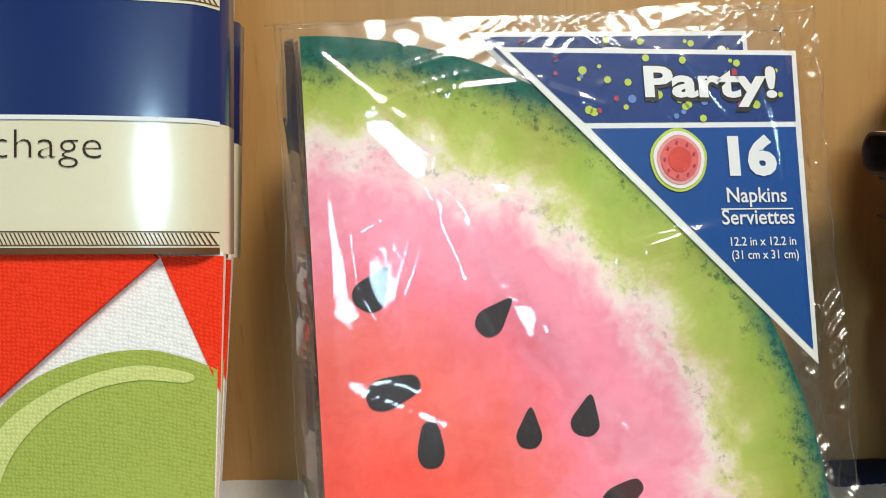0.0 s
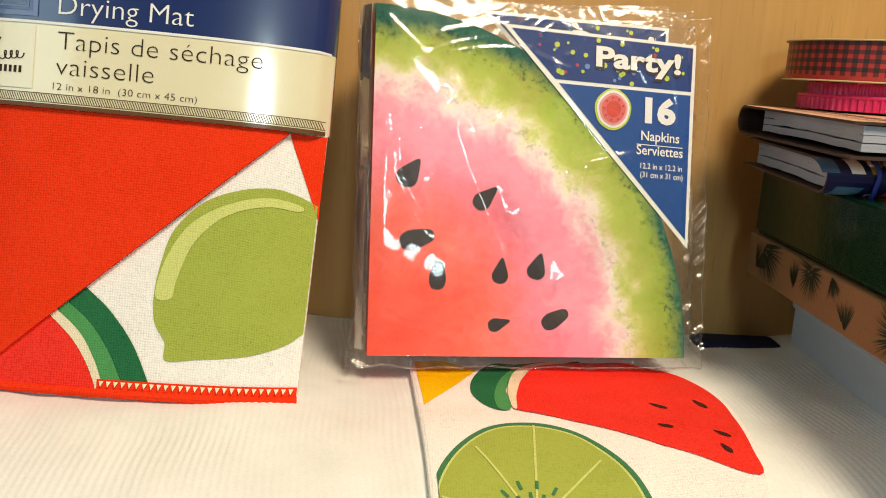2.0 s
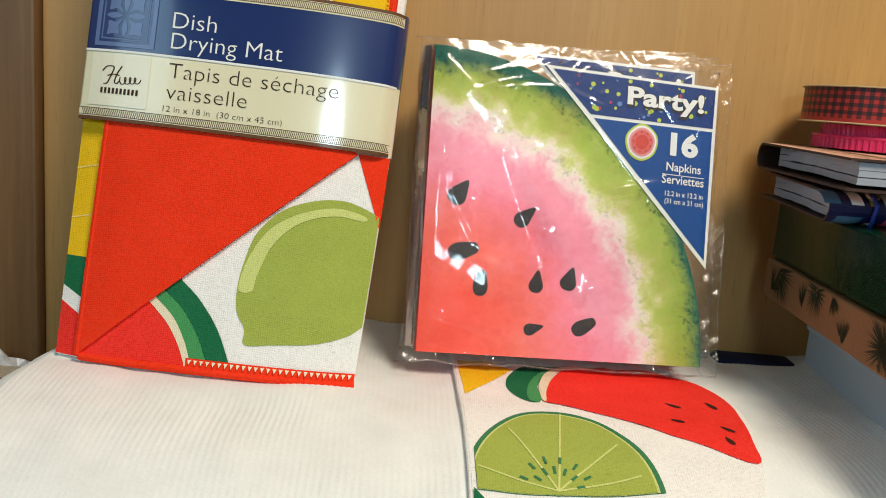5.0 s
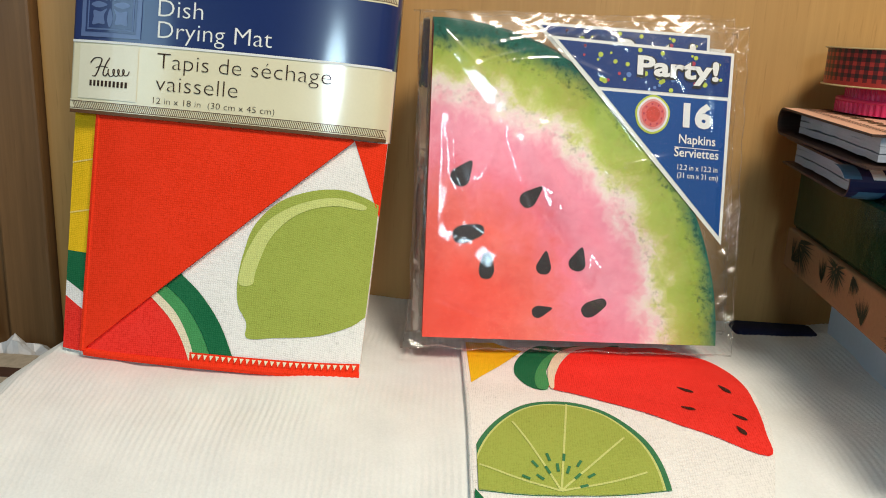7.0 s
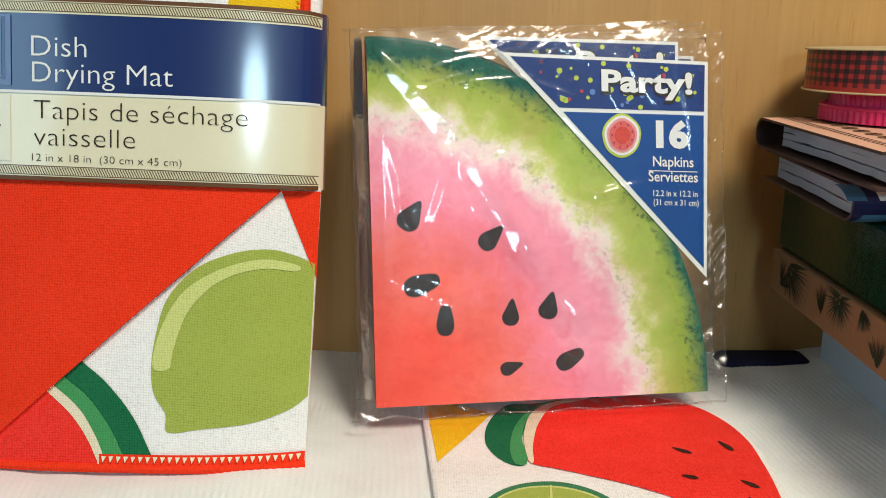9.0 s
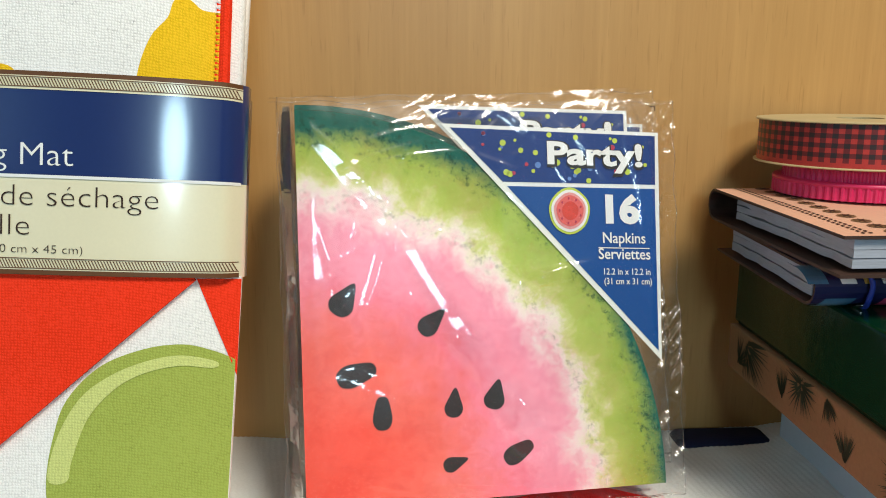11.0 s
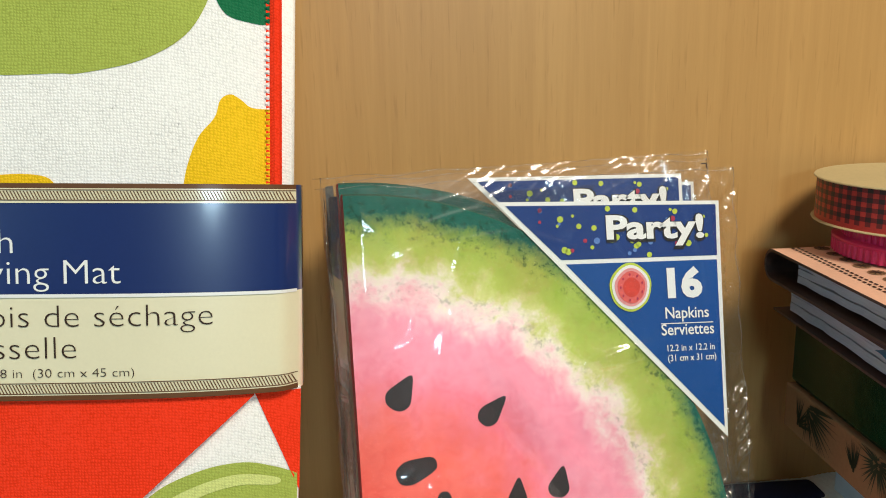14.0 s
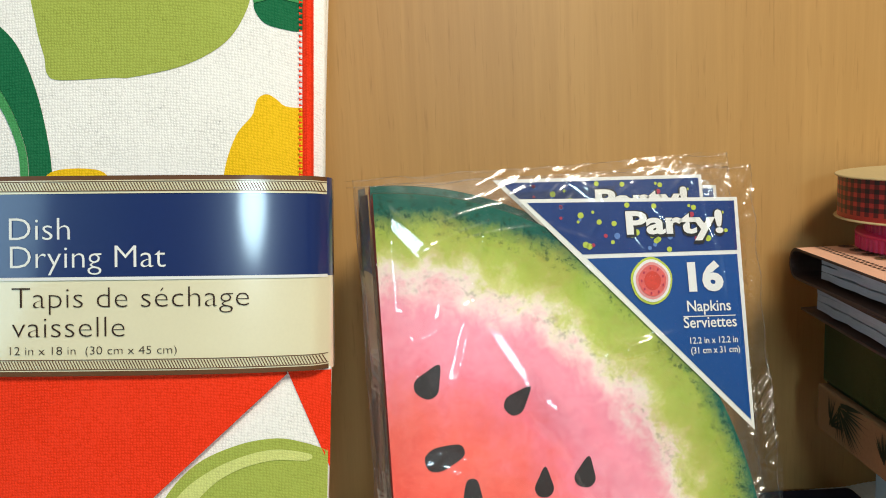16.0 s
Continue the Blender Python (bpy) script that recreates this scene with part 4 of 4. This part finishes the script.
    for v in np.linspace(0.002, 0.165, 60):
        rows.append([bm.verts.new((1.45 * u * (1 + 0.5 * noise.noise((k * 3.1, v * 26, 0.4))) + 0.0006 * noise.noise((k, v * 90, 2.0)), y + 0.0012 * noise.noise((k * 2.3, v * 40, 6.0)), v)) for k, (u, y) in enumerate(pleats)])
    for r0, r1 in zip(rows, rows[1:]):
        for k in range(len(pleats) - 1):
            bm.faces.new((r0[k], r0[k + 1], r1[k + 1], r1[k]))
    part("side_pleats", bm, FILM, pack, "pleated clear film")
    part("bag_front", film_grid(us, vs, bag_film(us, vs, creases), lambda u, v, h: (seam(u, v) + wob(v, u), -0.0035 - h, v + wob(u, v))), FILM, pack, "clear crinkled plastic film", smooth=True)
    part("bag_back", film_grid(us[::5], vs[::5], bag_film(us[::5], vs[::5], creases[-6:]), lambda u, v, h: (seam(u, v), DEEP + 0.001 + 0.4 * h, v)), FILM, pack, "clear plastic film", smooth=True)
    marks = ((160.0, 163.0, 165.4, 165.9), (162.5, 163.0, 163.4, 165.9))
    for a, b, c, d in marks:
        part("print_mark", sheet(mm([(a, c), (b, c), (b, d), (a, d)]), flat(0.0062), 0.03), INK_BLACK, pack)
    rims = [[(u, -0.0048) for u in np.linspace(-0.0105, 0.1645, 40)], [(u, 0.1678) for u in np.linspace(-0.0105, 0.1645, 40)],
            [(seam(-0.0105, v), v) for v in np.linspace(-0.005, 0.168, 40)], [(0.1643, v) for v in np.linspace(-0.005, 0.168, 40)]]
    for k, rim in enumerate(rims):
        part("bag_weld", tube([(u + 0.0016 * noise.noise((v * 60, k, 0)), -0.0030 + 0.0012 * math.sin(u * 300 + v * 260), v + 0.0018 * noise.noise((u * 60, k, 0))) for u, v in rim], 0.0004 if k == 0 else 0.00016, 6), FILM, pack, smooth=True)
    return pack


front_pack = napkin_pack(SLOPE @ pose(-0.037, 0.231, 0.008, -5.5, -0.6, 7.0), "bagged watermelon napkins with blue card label, standing upright")
for m, words in ((pose(-0.0365, 0.252, 0.0118, -5.5, -1.7, 7.0), "second bagged pack of watermelon napkins behind the first"),
                 (pose(-0.0295, 0.274, 0.0098, -5.5, -1.2, 7.0), "third bagged pack of watermelon napkins at the back")):
    rear_pack = copy_thing(front_pack, SLOPE @ m)
    rear_pack["label"] = words

# in the packs behind, the card has slid up in its bag
for name, dx, dz in (("napkin_pack.001", -0.006, 0.0048), ("napkin_pack.002", 0.0, 0.0032)):
    for bit in bpy.data.objects[name].children:
        if bit.name.split(".")[0] == "label_card":
            bit.location.x += dx
            bit.location.z += dz

for pack in (front_pack, bpy.data.objects["napkin_pack.001"]):
    for bit in list(pack.children):
        if bit.name.split(".")[0] == "print_mark":
            bpy.data.objects.remove(bit)

# the clear front film lets the light through
for ob in bpy.data.objects:
    if ob.name.split(".")[0] == "bag_front":
        ob.visible_shadow = False

# ---------------------------------------------------------------- folded mat lying on the towel


def lying(lift):
    """x across and y towards the wall, on the towel."""
    return lambda x, y, extra: Vector((x, y, towel_z(x, y) + 0.0045 + lift + extra))


lying_mat = thing("folded_mat", SLOPE, "folded fruit-print microfibre mat lying over the towel's edge", "drying mat")


def M2(*pts):
    return [Vector((u * MM, v * MM)) for u, v in pts]


def fruit(name, pts, material, lift, curved=True, label=""):
    return part(name, sheet(smooth_loop(M2(*pts), 5) if curved else M2(*pts), lying(lift), 0.008), material, lying_mat, label)


def stroke(name, pts, width, material, lift, parent):
    return part(name, bar(M2(*pts), width, lying(lift)), material, parent)


LEFT = [(-18, 276), (2, 60)]
RIGHT = flow([(98, 274), (112, 262), (123.5, 243), (128.3, 222), (128, 200), (124, 168), (119.6, 149)]) + [(94, 60)]
part("cloth", sheet(M2(*LEFT, *RIGHT[::-1]), lying(0.0), 0.008, thick=-0.0042), WHITE_TERRY, lying_mat, "white microfibre")
for side in (LEFT, RIGHT):
    run = [Vector(p).lerp(Vector(q), k / 12) for p, q in zip(side, side[1:]) for k in range(12)]
    part("edge_hem", tube([lying(-0.0015)(p.x * MM, p.y * MM, 0) for p in run], 0.0014), WHITE_TERRY, lying_mat, "overlocked edge")
fruit("lemon_print", [(-15, 256), (0, 259), (16, 247), (4, 224), (-9, 200)], YELLOW_TERRY, 0.0003, False)
fruit("rind_print", [(70, 268), (54, 261), (39, 258), (24, 256), (14, 237), (12, 216), (18, 201), (26, 196), (29, 205), (28, 220), (34, 240), (48, 255), (66, 262)], GREEN_TERRY, 0.0003)
fruit("rind_inner", [(60, 262), (40, 256), (28, 239), (22.5, 216), (23, 199), (27.5, 196.5), (29, 206), (28.5, 224), (36, 246)], MID_GREEN, 0.0006)
fruit("rind_cream", [(56, 262), (37, 250), (29.5, 226), (29, 202), (31, 198), (33, 218), (42, 248), (64, 263)], CREAM_TERRY, 0.0008)
fruit("melon_print", [(30.5, 197), (32.5, 217), (38, 238), (46, 253), (62, 263), (85, 267), (101, 265), (114, 256), (123, 238), (126.5, 220), (126, 201), (122, 168), (118.5, 151), (93, 164), (61, 182)], CRIMSON_TERRY, 0.0005)
for a, b in (((92, 212), (99, 206)), ((89, 187), (95, 183)), ((113, 216), (117, 207)), ((111, 182), (116.5, 176)), ((110, 170), (112.5, 163))):
    p, q = Vector(a), Vector(b)
    n = Vector((p.y - q.y, q.x - p.x)).normalized() * 1.35
    fruit("seed", [tuple(v) for v in (p, p.lerp(q, 0.3) - n * 0.75, p.lerp(q, 0.7) - n, q.lerp(p, 0.02), p.lerp(q, 0.7) + n, p.lerp(q, 0.3) + n * 0.75)], BROWN_TERRY, 0.0009)


def half_slice(s):
    """Upper half of the printed lime slice, shrunk by s towards its middle."""
    c = Vector((31, 120))
    rim = [Vector((34 + 41 * math.cos(a), 121 + 60.5 * math.sin(a))) for a in np.linspace(0.10, math.pi + 0.03, 60)]
    pts = [c + (p - c) * s for p in rim] + [c]
    return [(max(p[0], -16 + (260 - p[1]) * 0.093 + 0.8 + 0.01 * k), p[1]) for k, p in enumerate(pts)]


fruit("lime_rim", half_slice(1.0), RIM_GREEN, 0.0004, False)
fruit("lime_pith", half_slice(0.945), PALE_LIME, 0.0007, False)
fruit("lime_flesh", half_slice(0.92), LIME_TERRY, 0.0010, False)
for q in ((35.5, 177.5), (11, 160), (-2, 131), (59, 155), (66, 134.5)):
    stroke("lime_vein", ((31, 121.5), q), 0.0009, PALE_LIME, 0.0013, lying_mat)
for k, a in enumerate(np.linspace(0.35, 2.8, 12)):
    for r in ((8, 11.5), (13, 16.5))[k % 2:k % 2 + 1]:
        c, d = math.cos(a), math.sin(a) * 1.25
        stroke("pip", ((31 + r[0] * c, 121 + r[0] * d), (31 + r[1] * c, 121 + r[1] * d)), 0.0012, RIM_GREEN, 0.0014, lying_mat)
fruit("corner_print", [(-3, 119), (4, 112), (14, 96), (16, 70), (1, 70)], GREEN_TERRY, 0.0014, False)

# ---------------------------------------------------------------- stack of boxes, notebooks and spools
STACK = pose(0.168, 0.312, 0.0, 0, 0, -0.5)

# white fold under the kraft box, simplified to a lidded box
white_box = thing("white_box", pose(0.205, 0.21, -0.014), "box standing in for a white fold at the foot of the stack, tinted for cool light", "box")
part("body", box(0, 0.16, -0.10, 0.115, 0.0, 0.047, 0.0015), COOL_LIT_WHITE, white_box)
part("lid", box(-0.0015, 0.1615, -0.1015, 0.116, 0.030, 0.0530, 0.0015), COOL_LIT_WHITE, white_box)

kraft_box = thing("kraft_box", STACK @ pose(0, 0, 0.0395), "brown kraft gift box printed with pine sprigs", "box")
part("body", box(0, 0.2, -0.205, 0, 0, 0.0225, 0.001), KRAFT, kraft_box)
green_box = thing("green_box", STACK @ pose(0.003, -0.002, 0.0622), "glossy dark green gift box", "box")
part("body", box(0, 0.2, -0.205, 0, 0, 0.0340, 0.0012), GREEN_FOIL, green_box)
part("lid", box(-0.0012, 0.2012, -0.2062, 0.0012, 0.0015, 0.0345, 0.0014), GREEN_FOIL, green_box)


def sprig(bm, y, z, size, turn, rnd, needles, fan):
    """Printed needles on the side of the kraft box, kept inside its edges."""
    for k in range(needles):
        a = turn + fan * (k / (needles - 1) - 0.5) + rnd.uniform(-0.1, 0.1)
        l = 1.25 * size * rnd.uniform(0.7, 1.0)
        b = 0.35 * l * rnd.random()
        p = Vector((y + b * math.cos(a), z + b * math.sin(a)))
        q = Vector((y + l * math.cos(a), z + l * math.sin(a)))
        q.y, p.y = min(0.0229, max(0.0006, q.y)), min(0.0229, max(0.0006, p.y))
        n = Vector((-math.sin(a), math.cos(a))) * 0.0006
        bm.faces.new([bm.verts.new((-0.0003, w.x, w.y)) for w in (p + n, p - n, q)])


rnd = random.Random(3)
for y, z, size, turn, needles, fan in ((-0.022, 0.018, 0.022, 3.6, 34, 2.4), (-0.014, 0.006, 0.014, 2.2, 22, 1.6), (-0.062, 0.007, 0.012, 1.4, 18, 1.0), (-0.078, 0.019, 0.013, 4.6, 40, 6.0),
                                       (-0.098, 0.022, 0.010, 4.2, 16, 1.2), (-0.115, 0.003, 0.012, 1.4, 14, 1.4), (-0.150, 0.013, 0.024, 3.3, 46, 2.6), (-0.155, 0.012, 0.018, 0.3, 30, 2.2), (-0.195, 0.016, 0.018, 2.6, 34, 3.0)):
    bm = bmesh.new()
    sprig(bm, y, z, size, turn, rnd, needles, fan)
    part("pine_print", bm, PINE_INK, kraft_box)


def rounded_u(depth, height, wall, steps=10):
    """Profile of a cover: flat top and bottom joined by a round spine at y = depth; outer side, then inner side."""
    r = height / 2
    outer = [(0, 0)] + [(depth - r + r * math.sin(a), r - r * math.cos(a)) for a in np.linspace(0, math.pi, steps)] + [(0, height)]
    ri = r - wall
    inner = [(0, height - wall)] + [(depth - r + ri * math.sin(a), r + ri * math.cos(a)) for a in np.linspace(0, math.pi, steps)] + [(0, wall)]
    return outer, inner


def cover(length, depth, height, wall, flip=False):
    outer, inner = rounded_u(depth, height, wall)
    bm = bmesh.new()
    loop = outer + inner
    n = len(loop)
    ends = [[bm.verts.new((x, depth - y if flip else y, z)) for y, z in loop] for x in (0.0, length)]
    for k in range(n):
        f = bm.faces.new((ends[0][k], ends[0][(k + 1) % n], ends[1][(k + 1) % n], ends[1][k]))
        f.material_index = 0 if k < len(outer) - 1 else 1
    m = len(outer)
    for e in ends:
        for k in range(m - 1):
            f = bm.faces.new((e[k], e[k + 1], e[n - 2 - k], e[n - 1 - k]))
            f.material_index = 1
    bmesh.ops.recalc_face_normals(bm, faces=bm.faces[:])
    return bm


def page_block(x0, x1, y0, y1, z0, z1, sag, seed):
    """A block of pages with a wavy end."""
    bm = bmesh.new()
    cols, rings = 14, []
    for k in range(cols + 1):
        y = y0 + (y1 - y0) * k / cols
        s = sag * math.sin(math.pi * k / cols) + 0.0005 * noise.noise((y * 60, seed, 0))
        rings.append([bm.verts.new((x + 0.001 * noise.noise((y * 90, z, seed)), y, z + s)) for x, z in ((x0, z0), (x1, z0), (x1, z1), (x0, z1))])
    for p, q in zip(rings, rings[1:]):
        for i in range(4):
            bm.faces.new((p[i], p[(i + 1) % 4], q[(i + 1) % 4], q[i]))
    bm.faces.new(rings[0][::-1])
    bm.faces.new(rings[-1])
    bmesh.ops.recalc_face_normals(bm, faces=bm.faces[:])
    return bm


# lower notebook, its striped spine towards the room
low_book = thing("notebook", STACK @ pose(-0.009, -0.098, 0.0970, 1.4, 0, 0), "small ring notebook with striped spine and blue cord", "notebook", "notebooks")
part("cover", cover(0.17, 0.098, 0.0150, 0.0011, flip=True), [NAVY_STRIPE, BROWN_COVER], low_book, "striped cover with dark lining")
for z0, z1, sag, sd in ((0.0022, 0.0062, 0.0004, 1), (0.0066, 0.0098, 0.0008, 2), (0.0101, 0.0130, 0.0002, 3)):
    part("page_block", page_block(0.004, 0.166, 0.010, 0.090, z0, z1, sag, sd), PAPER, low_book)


def spine(x, t, lift=0.0004):
    """On the round spine of the lower notebook: t from 0 at the foot to 1 at the top."""
    a = math.pi * t
    r = 0.0075 + lift
    return Vector((x, 0.0075 - r * math.sin(a), 0.0075 - r * math.cos(a)))


def spine_patch(x0, x1, t0, t1, skew, lift=0.0004):
    bm = bmesh.new()
    rows = [[bm.verts.new(spine(x + skew * (t0 + (t1 - t0) * k / 6), t0 + (t1 - t0) * k / 6, lift)) for x in (x0, x1)] for k in range(7)]
    for p, q in zip(rows, rows[1:]):
        bm.faces.new((p[0], p[1], q[1], q[0]))
    return bm


for k, (x, w, material) in enumerate(((0.002, 0.008, BLUE_STRIPE), (0.015, 0.006, INK_WHITE), (0.024, 0.004, GOLD_STRIPE), (0.031, 0.008, INK_WHITE), (0.043, 0.007, PINK_STRIPE), (0.055, 0.008, BLUE_STRIPE), (0.068, 0.006, INK_WHITE), (0.080, 0.007, GOLD_STRIPE), (0.094, 0.008, PINK_STRIPE))):
    part("stripe", spine_patch(x, x + w, 0.60, 0.99, -0.008), material, low_book)
for k, (x, w, material) in enumerate(((0.001, 0.012, BLUE_STRIPE), (0.024, 0.006, PINK_STRIPE), (0.036, 0.009, GOLD_STRIPE), (0.052, 0.008, PINK_STRIPE), (0.066, 0.009, BLUE_STRIPE))):
    part("stripe", spine_patch(x, x + w, 0.05, 0.36, 0.010), material, low_book)
for t in (0.82, 0.14):
    c = spine(0.0205, t, 0.0008)
    n = (c - Vector((0.0205, 0.0075, 0.0075))).normalized()
    bm = lathe([(0.0018, 0.0), (0.0020, 0.0009), (0.0031, 0.0009), (0.0035, 0.0)], 24)
    bm.transform(Matrix.Translation(c) @ n.to_track_quat("Z", "Y").to_matrix().to_4x4())
    part("eyelet", bm, METAL, low_book, "nickel eyelet", smooth=True)
part("cord", tube([spine(0.0205 + 0.0004 * math.sin(k), t, 0.0014 + 0.0012 * math.sin(math.pi * k / 12)) for k, t in enumerate(np.linspace(0.12, 0.84, 13))], 0.0010, 10), BLUE_CORD, low_book, "blue elastic cord", smooth=True)

# upper notebook, its spine towards the wall
top_book = thing("notebook", STACK @ pose(-0.013, -0.122, 0.1150, 0.5, 0, 1.0), "small peach notebook with printed cover and loose pages", "notebook", "notebooks")
part("cover", cover(0.17, 0.122, 0.0150, 0.0012), [PEACH_COVER, BROWN_COVER], top_book, "peach cover with dark lining")
for z0, z1, sag, sd in ((0.0030, 0.0062, 0.0006, 4), (0.0066, 0.0094, 0.0010, 5), (0.0098, 0.0134, 0.0003, 6)):
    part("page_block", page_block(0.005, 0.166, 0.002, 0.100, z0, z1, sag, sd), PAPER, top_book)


def on_cover(pts, lift=0.0003):
    bm = bmesh.new()
    bm.faces.new([bm.verts.new((x, y, 0.0150 + lift)) for x, y in pts])
    return bm


for k in range(34):
    y = 0.003 + 0.0033 * k
    for x in (0.0085, 0.0112):
        part("printed_dash", on_cover([(x, y), (x + 0.0012, y + 0.0006), (x + 0.0010, y + 0.0026), (x - 0.0002, y + 0.0020)]), INK_BROWN, top_book)
for k in range(11):
    y = 0.006 + 0.0105 * k
    pts = [(0.0215 + 0.0036 * math.cos(a), y + 0.0036 * math.sin(a)) for a in np.linspace(0, 2 * math.pi, 13)[:-1]]
    medal = part("printed_medallion", on_cover(pts), KRAFT, top_book)
    for a in np.linspace(0, math.pi, 5)[:-1]:
        c, d = 0.0032 * math.cos(a), 0.0032 * math.sin(a)
        n = Vector((-d, c)).normalized() * 0.0003
        part("petal", on_cover([(0.0215 - c + n.x, y - d + n.y), (0.0215 - c - n.x, y - d - n.y), (0.0215 + c - n.x, y + d - n.y), (0.0215 + c + n.x, y + d + n.y)], 0.0005), INK_BROWN, medal)
for k in range(26):
    x = 0.048 + 0.0040 * k
    part("printed_dash", on_cover([(x, 0.036), (x + 0.0026, 0.036), (x + 0.0026, 0.0368), (x, 0.0368)]), INK_BROWN, top_book)

# pink ribbed spool under the ribbon reel
pink = thing("ribbon_spool", pose(0.212, 0.285, 0.1318), "magenta ribbed ribbon spool lying on the notebook", "ribbon spool")
for z0, z1, r in ((0.0, 0.0058, 0.0365), (0.0072, 0.0130, 0.0325)):
    bm = bmesh.new()
    n = 288
    rings = [[bm.verts.new((q * math.cos(2 * math.pi * k / n), q * math.sin(2 * math.pi * k / n), z)) for k in range(n) for q in [rr + (0.0007 if k % 4 < 2 else 0.0) * edge]]
             for rr, z, edge in ((r - 0.012, z0, 0), (r, z0, 1), (r, z1, 1), (r - 0.012, z1, 0))]
    for p, q in zip(rings, rings[1:]):
        for k in range(n):
            bm.faces.new((p[k], p[(k + 1) % n], q[(k + 1) % n], q[k]))
    part("ribbed_ring", bm, PINK_PLASTIC, pink)
part("flange", lathe([(0.010, 0.0056), (0.0370, 0.0056), (0.0374, 0.0065), (0.0370, 0.0074), (0.010, 0.0074)], 96), PINK_PLASTIC, pink, smooth=True)
part("core", lathe([(0.010, 0.0), (0.024, 0.0), (0.024, 0.0132), (0.010, 0.0132), (0.010, 0.0)], 48), PINK_PLASTIC, pink)

# reel of checked ribbon
reel = thing("ribbon_reel", pose(0.2115, 0.289, 0.1452, 0, 0, 12), "reel of red and black checked ribbon on card flanges", "ribbon reel")
R, H, COLS, ROWS_N = 0.0440, 0.0198, 112, 9
bm = bmesh.new()
rings = [[bm.verts.new(((R - 0.0012) * math.cos(2 * math.pi * k / COLS), (R - 0.0012) * math.sin(2 * math.pi * k / COLS), 0.0008 + (H - 0.0016) * j / ROWS_N)) for k in range(COLS)] for j in range(ROWS_N + 1)]
for j in range(ROWS_N):
    for k in range(COLS):
        f = bm.faces.new((rings[j][k], rings[j][(k + 1) % COLS], rings[j + 1][(k + 1) % COLS], rings[j + 1][k]))
        f.material_index = 0 if j == 0 else (j % 2 == 0) + (k % 2)
part("wound_ribbon", bm, [RED_RIBBON, DARK_RIBBON, BLACK_RIBBON], reel, "red and black checked satin ribbon", smooth=True)
for z0, z1, name in ((0.0, 0.0008, "lower_flange"), (H - 0.0008, H, "upper_flange")):
    part(name, lathe([(0.010, z0), (R, z0), (R + 0.0003, (z0 + z1) / 2), (R, z1), (0.010, z1), (0.010, z0)], 96), SPOOL_CARD, reel, "kraft card disc")
part("core", lathe([(0.0100, 0.001), (0.0104, 0.001), (0.0104, H - 0.001), (0.0100, H - 0.001)], 40), BROWN_CARD, reel)

# ---------------------------------------------------------------- small things round the towel
navy = thing("navy_case", pose(0.184, 0.326, -0.0135), "navy fabric case lying at the foot of the board", "case")
part("body", box(-0.036, 0.016, -0.009, 0.012, -0.003, 0.0085, 0.005, 4), NAVY_FABRIC, navy, smooth=True)


def crumple(sx, sy, sz, seed, cells=16):
    bm = bmesh.new()
    bmesh.ops.create_icosphere(bm, subdivisions=4, radius=1.0)
    for v in bm.verts:
        d = v.co.normalized()
        k = 1.0 + 0.35 * noise.noise(d * 2.2 + Vector((seed, 0, 0))) - 0.28 * abs(noise.noise(d * 5.0 + Vector((0, seed, 0)))) - 0.12 * abs(noise.noise(d * 12.0))
        v.co = Vector((d.x * k * sx, d.y * k * sy, max(d.z * k, -0.35) * sz))
    return bm


tagged(part("plastic_wrap", crumple(0.034, 0.022, 0.034, 2.0), TISSUE), "crumpled white plastic wrap beside the towel", "wrapping").matrix_world = pose(-0.300, 0.293, -0.0745, 0, 0, 15)
tagged(part("plastic_bag", crumple(0.040, 0.020, 0.045, 7.0), FILM), "crumpled clear plastic bag by the wooden upright", "bag").matrix_world = pose(-0.350, 0.296, -0.0685, 0, 0, -10)
paper = thing("printed_leaflet", pose(-0.315, 0.2095, -0.0440, 7, -6, -12), "printed leaflet with grey bars, lying on the desk", "leaflet")
part("sheet", box(-0.06, 0.06, -0.09, 0.06, 0.0, 0.0012, 0.0003), PRINTED_PAPER, paper)
for k, (y, h, w) in enumerate(((0.034, 0.010, 0.085), (0.022, 0.004, 0.085), (0.012, 0.004, 0.080), (-0.012, 0.003, 0.05), (-0.019, 0.003, 0.06), (-0.045, 0.003, 0.06), (-0.052, 0.003, 0.04))):
    part("printed_bar", box(-0.035, -0.035 + w, y, y + h, 0.0013, 0.0015), INK_BLACK if k > 2 else BROWN_COVER, paper)
tagged(part("desk_book", box(-0.08, 0.09, -0.09, 0.07, 0.0, 0.030, 0.002), KRAFT), "brown paper-covered pad under the leaflet", "pad").matrix_world = pose(-0.34, 0.20, -0.0850, 0, 0, -8)
card = thing("brown_bag", pose(-0.352, 0.326, -0.0850, -2, 0, 0), "brown paper bag standing against the board", "paper bag")
BAG_PAPER = surface("brown_bag_paper", (0.13, 0.075, 0.038), rough=0.8, grain=200, spread=0.2, bump=0.2)
part("bag_body", sheet(M2((-60, 0), (18, 36), (4, 120), (-4, 300), (-60, 300)), lambda u, v, e: Vector((u, -e, v)), 0.02, thick=0.004), BAG_PAPER, card)
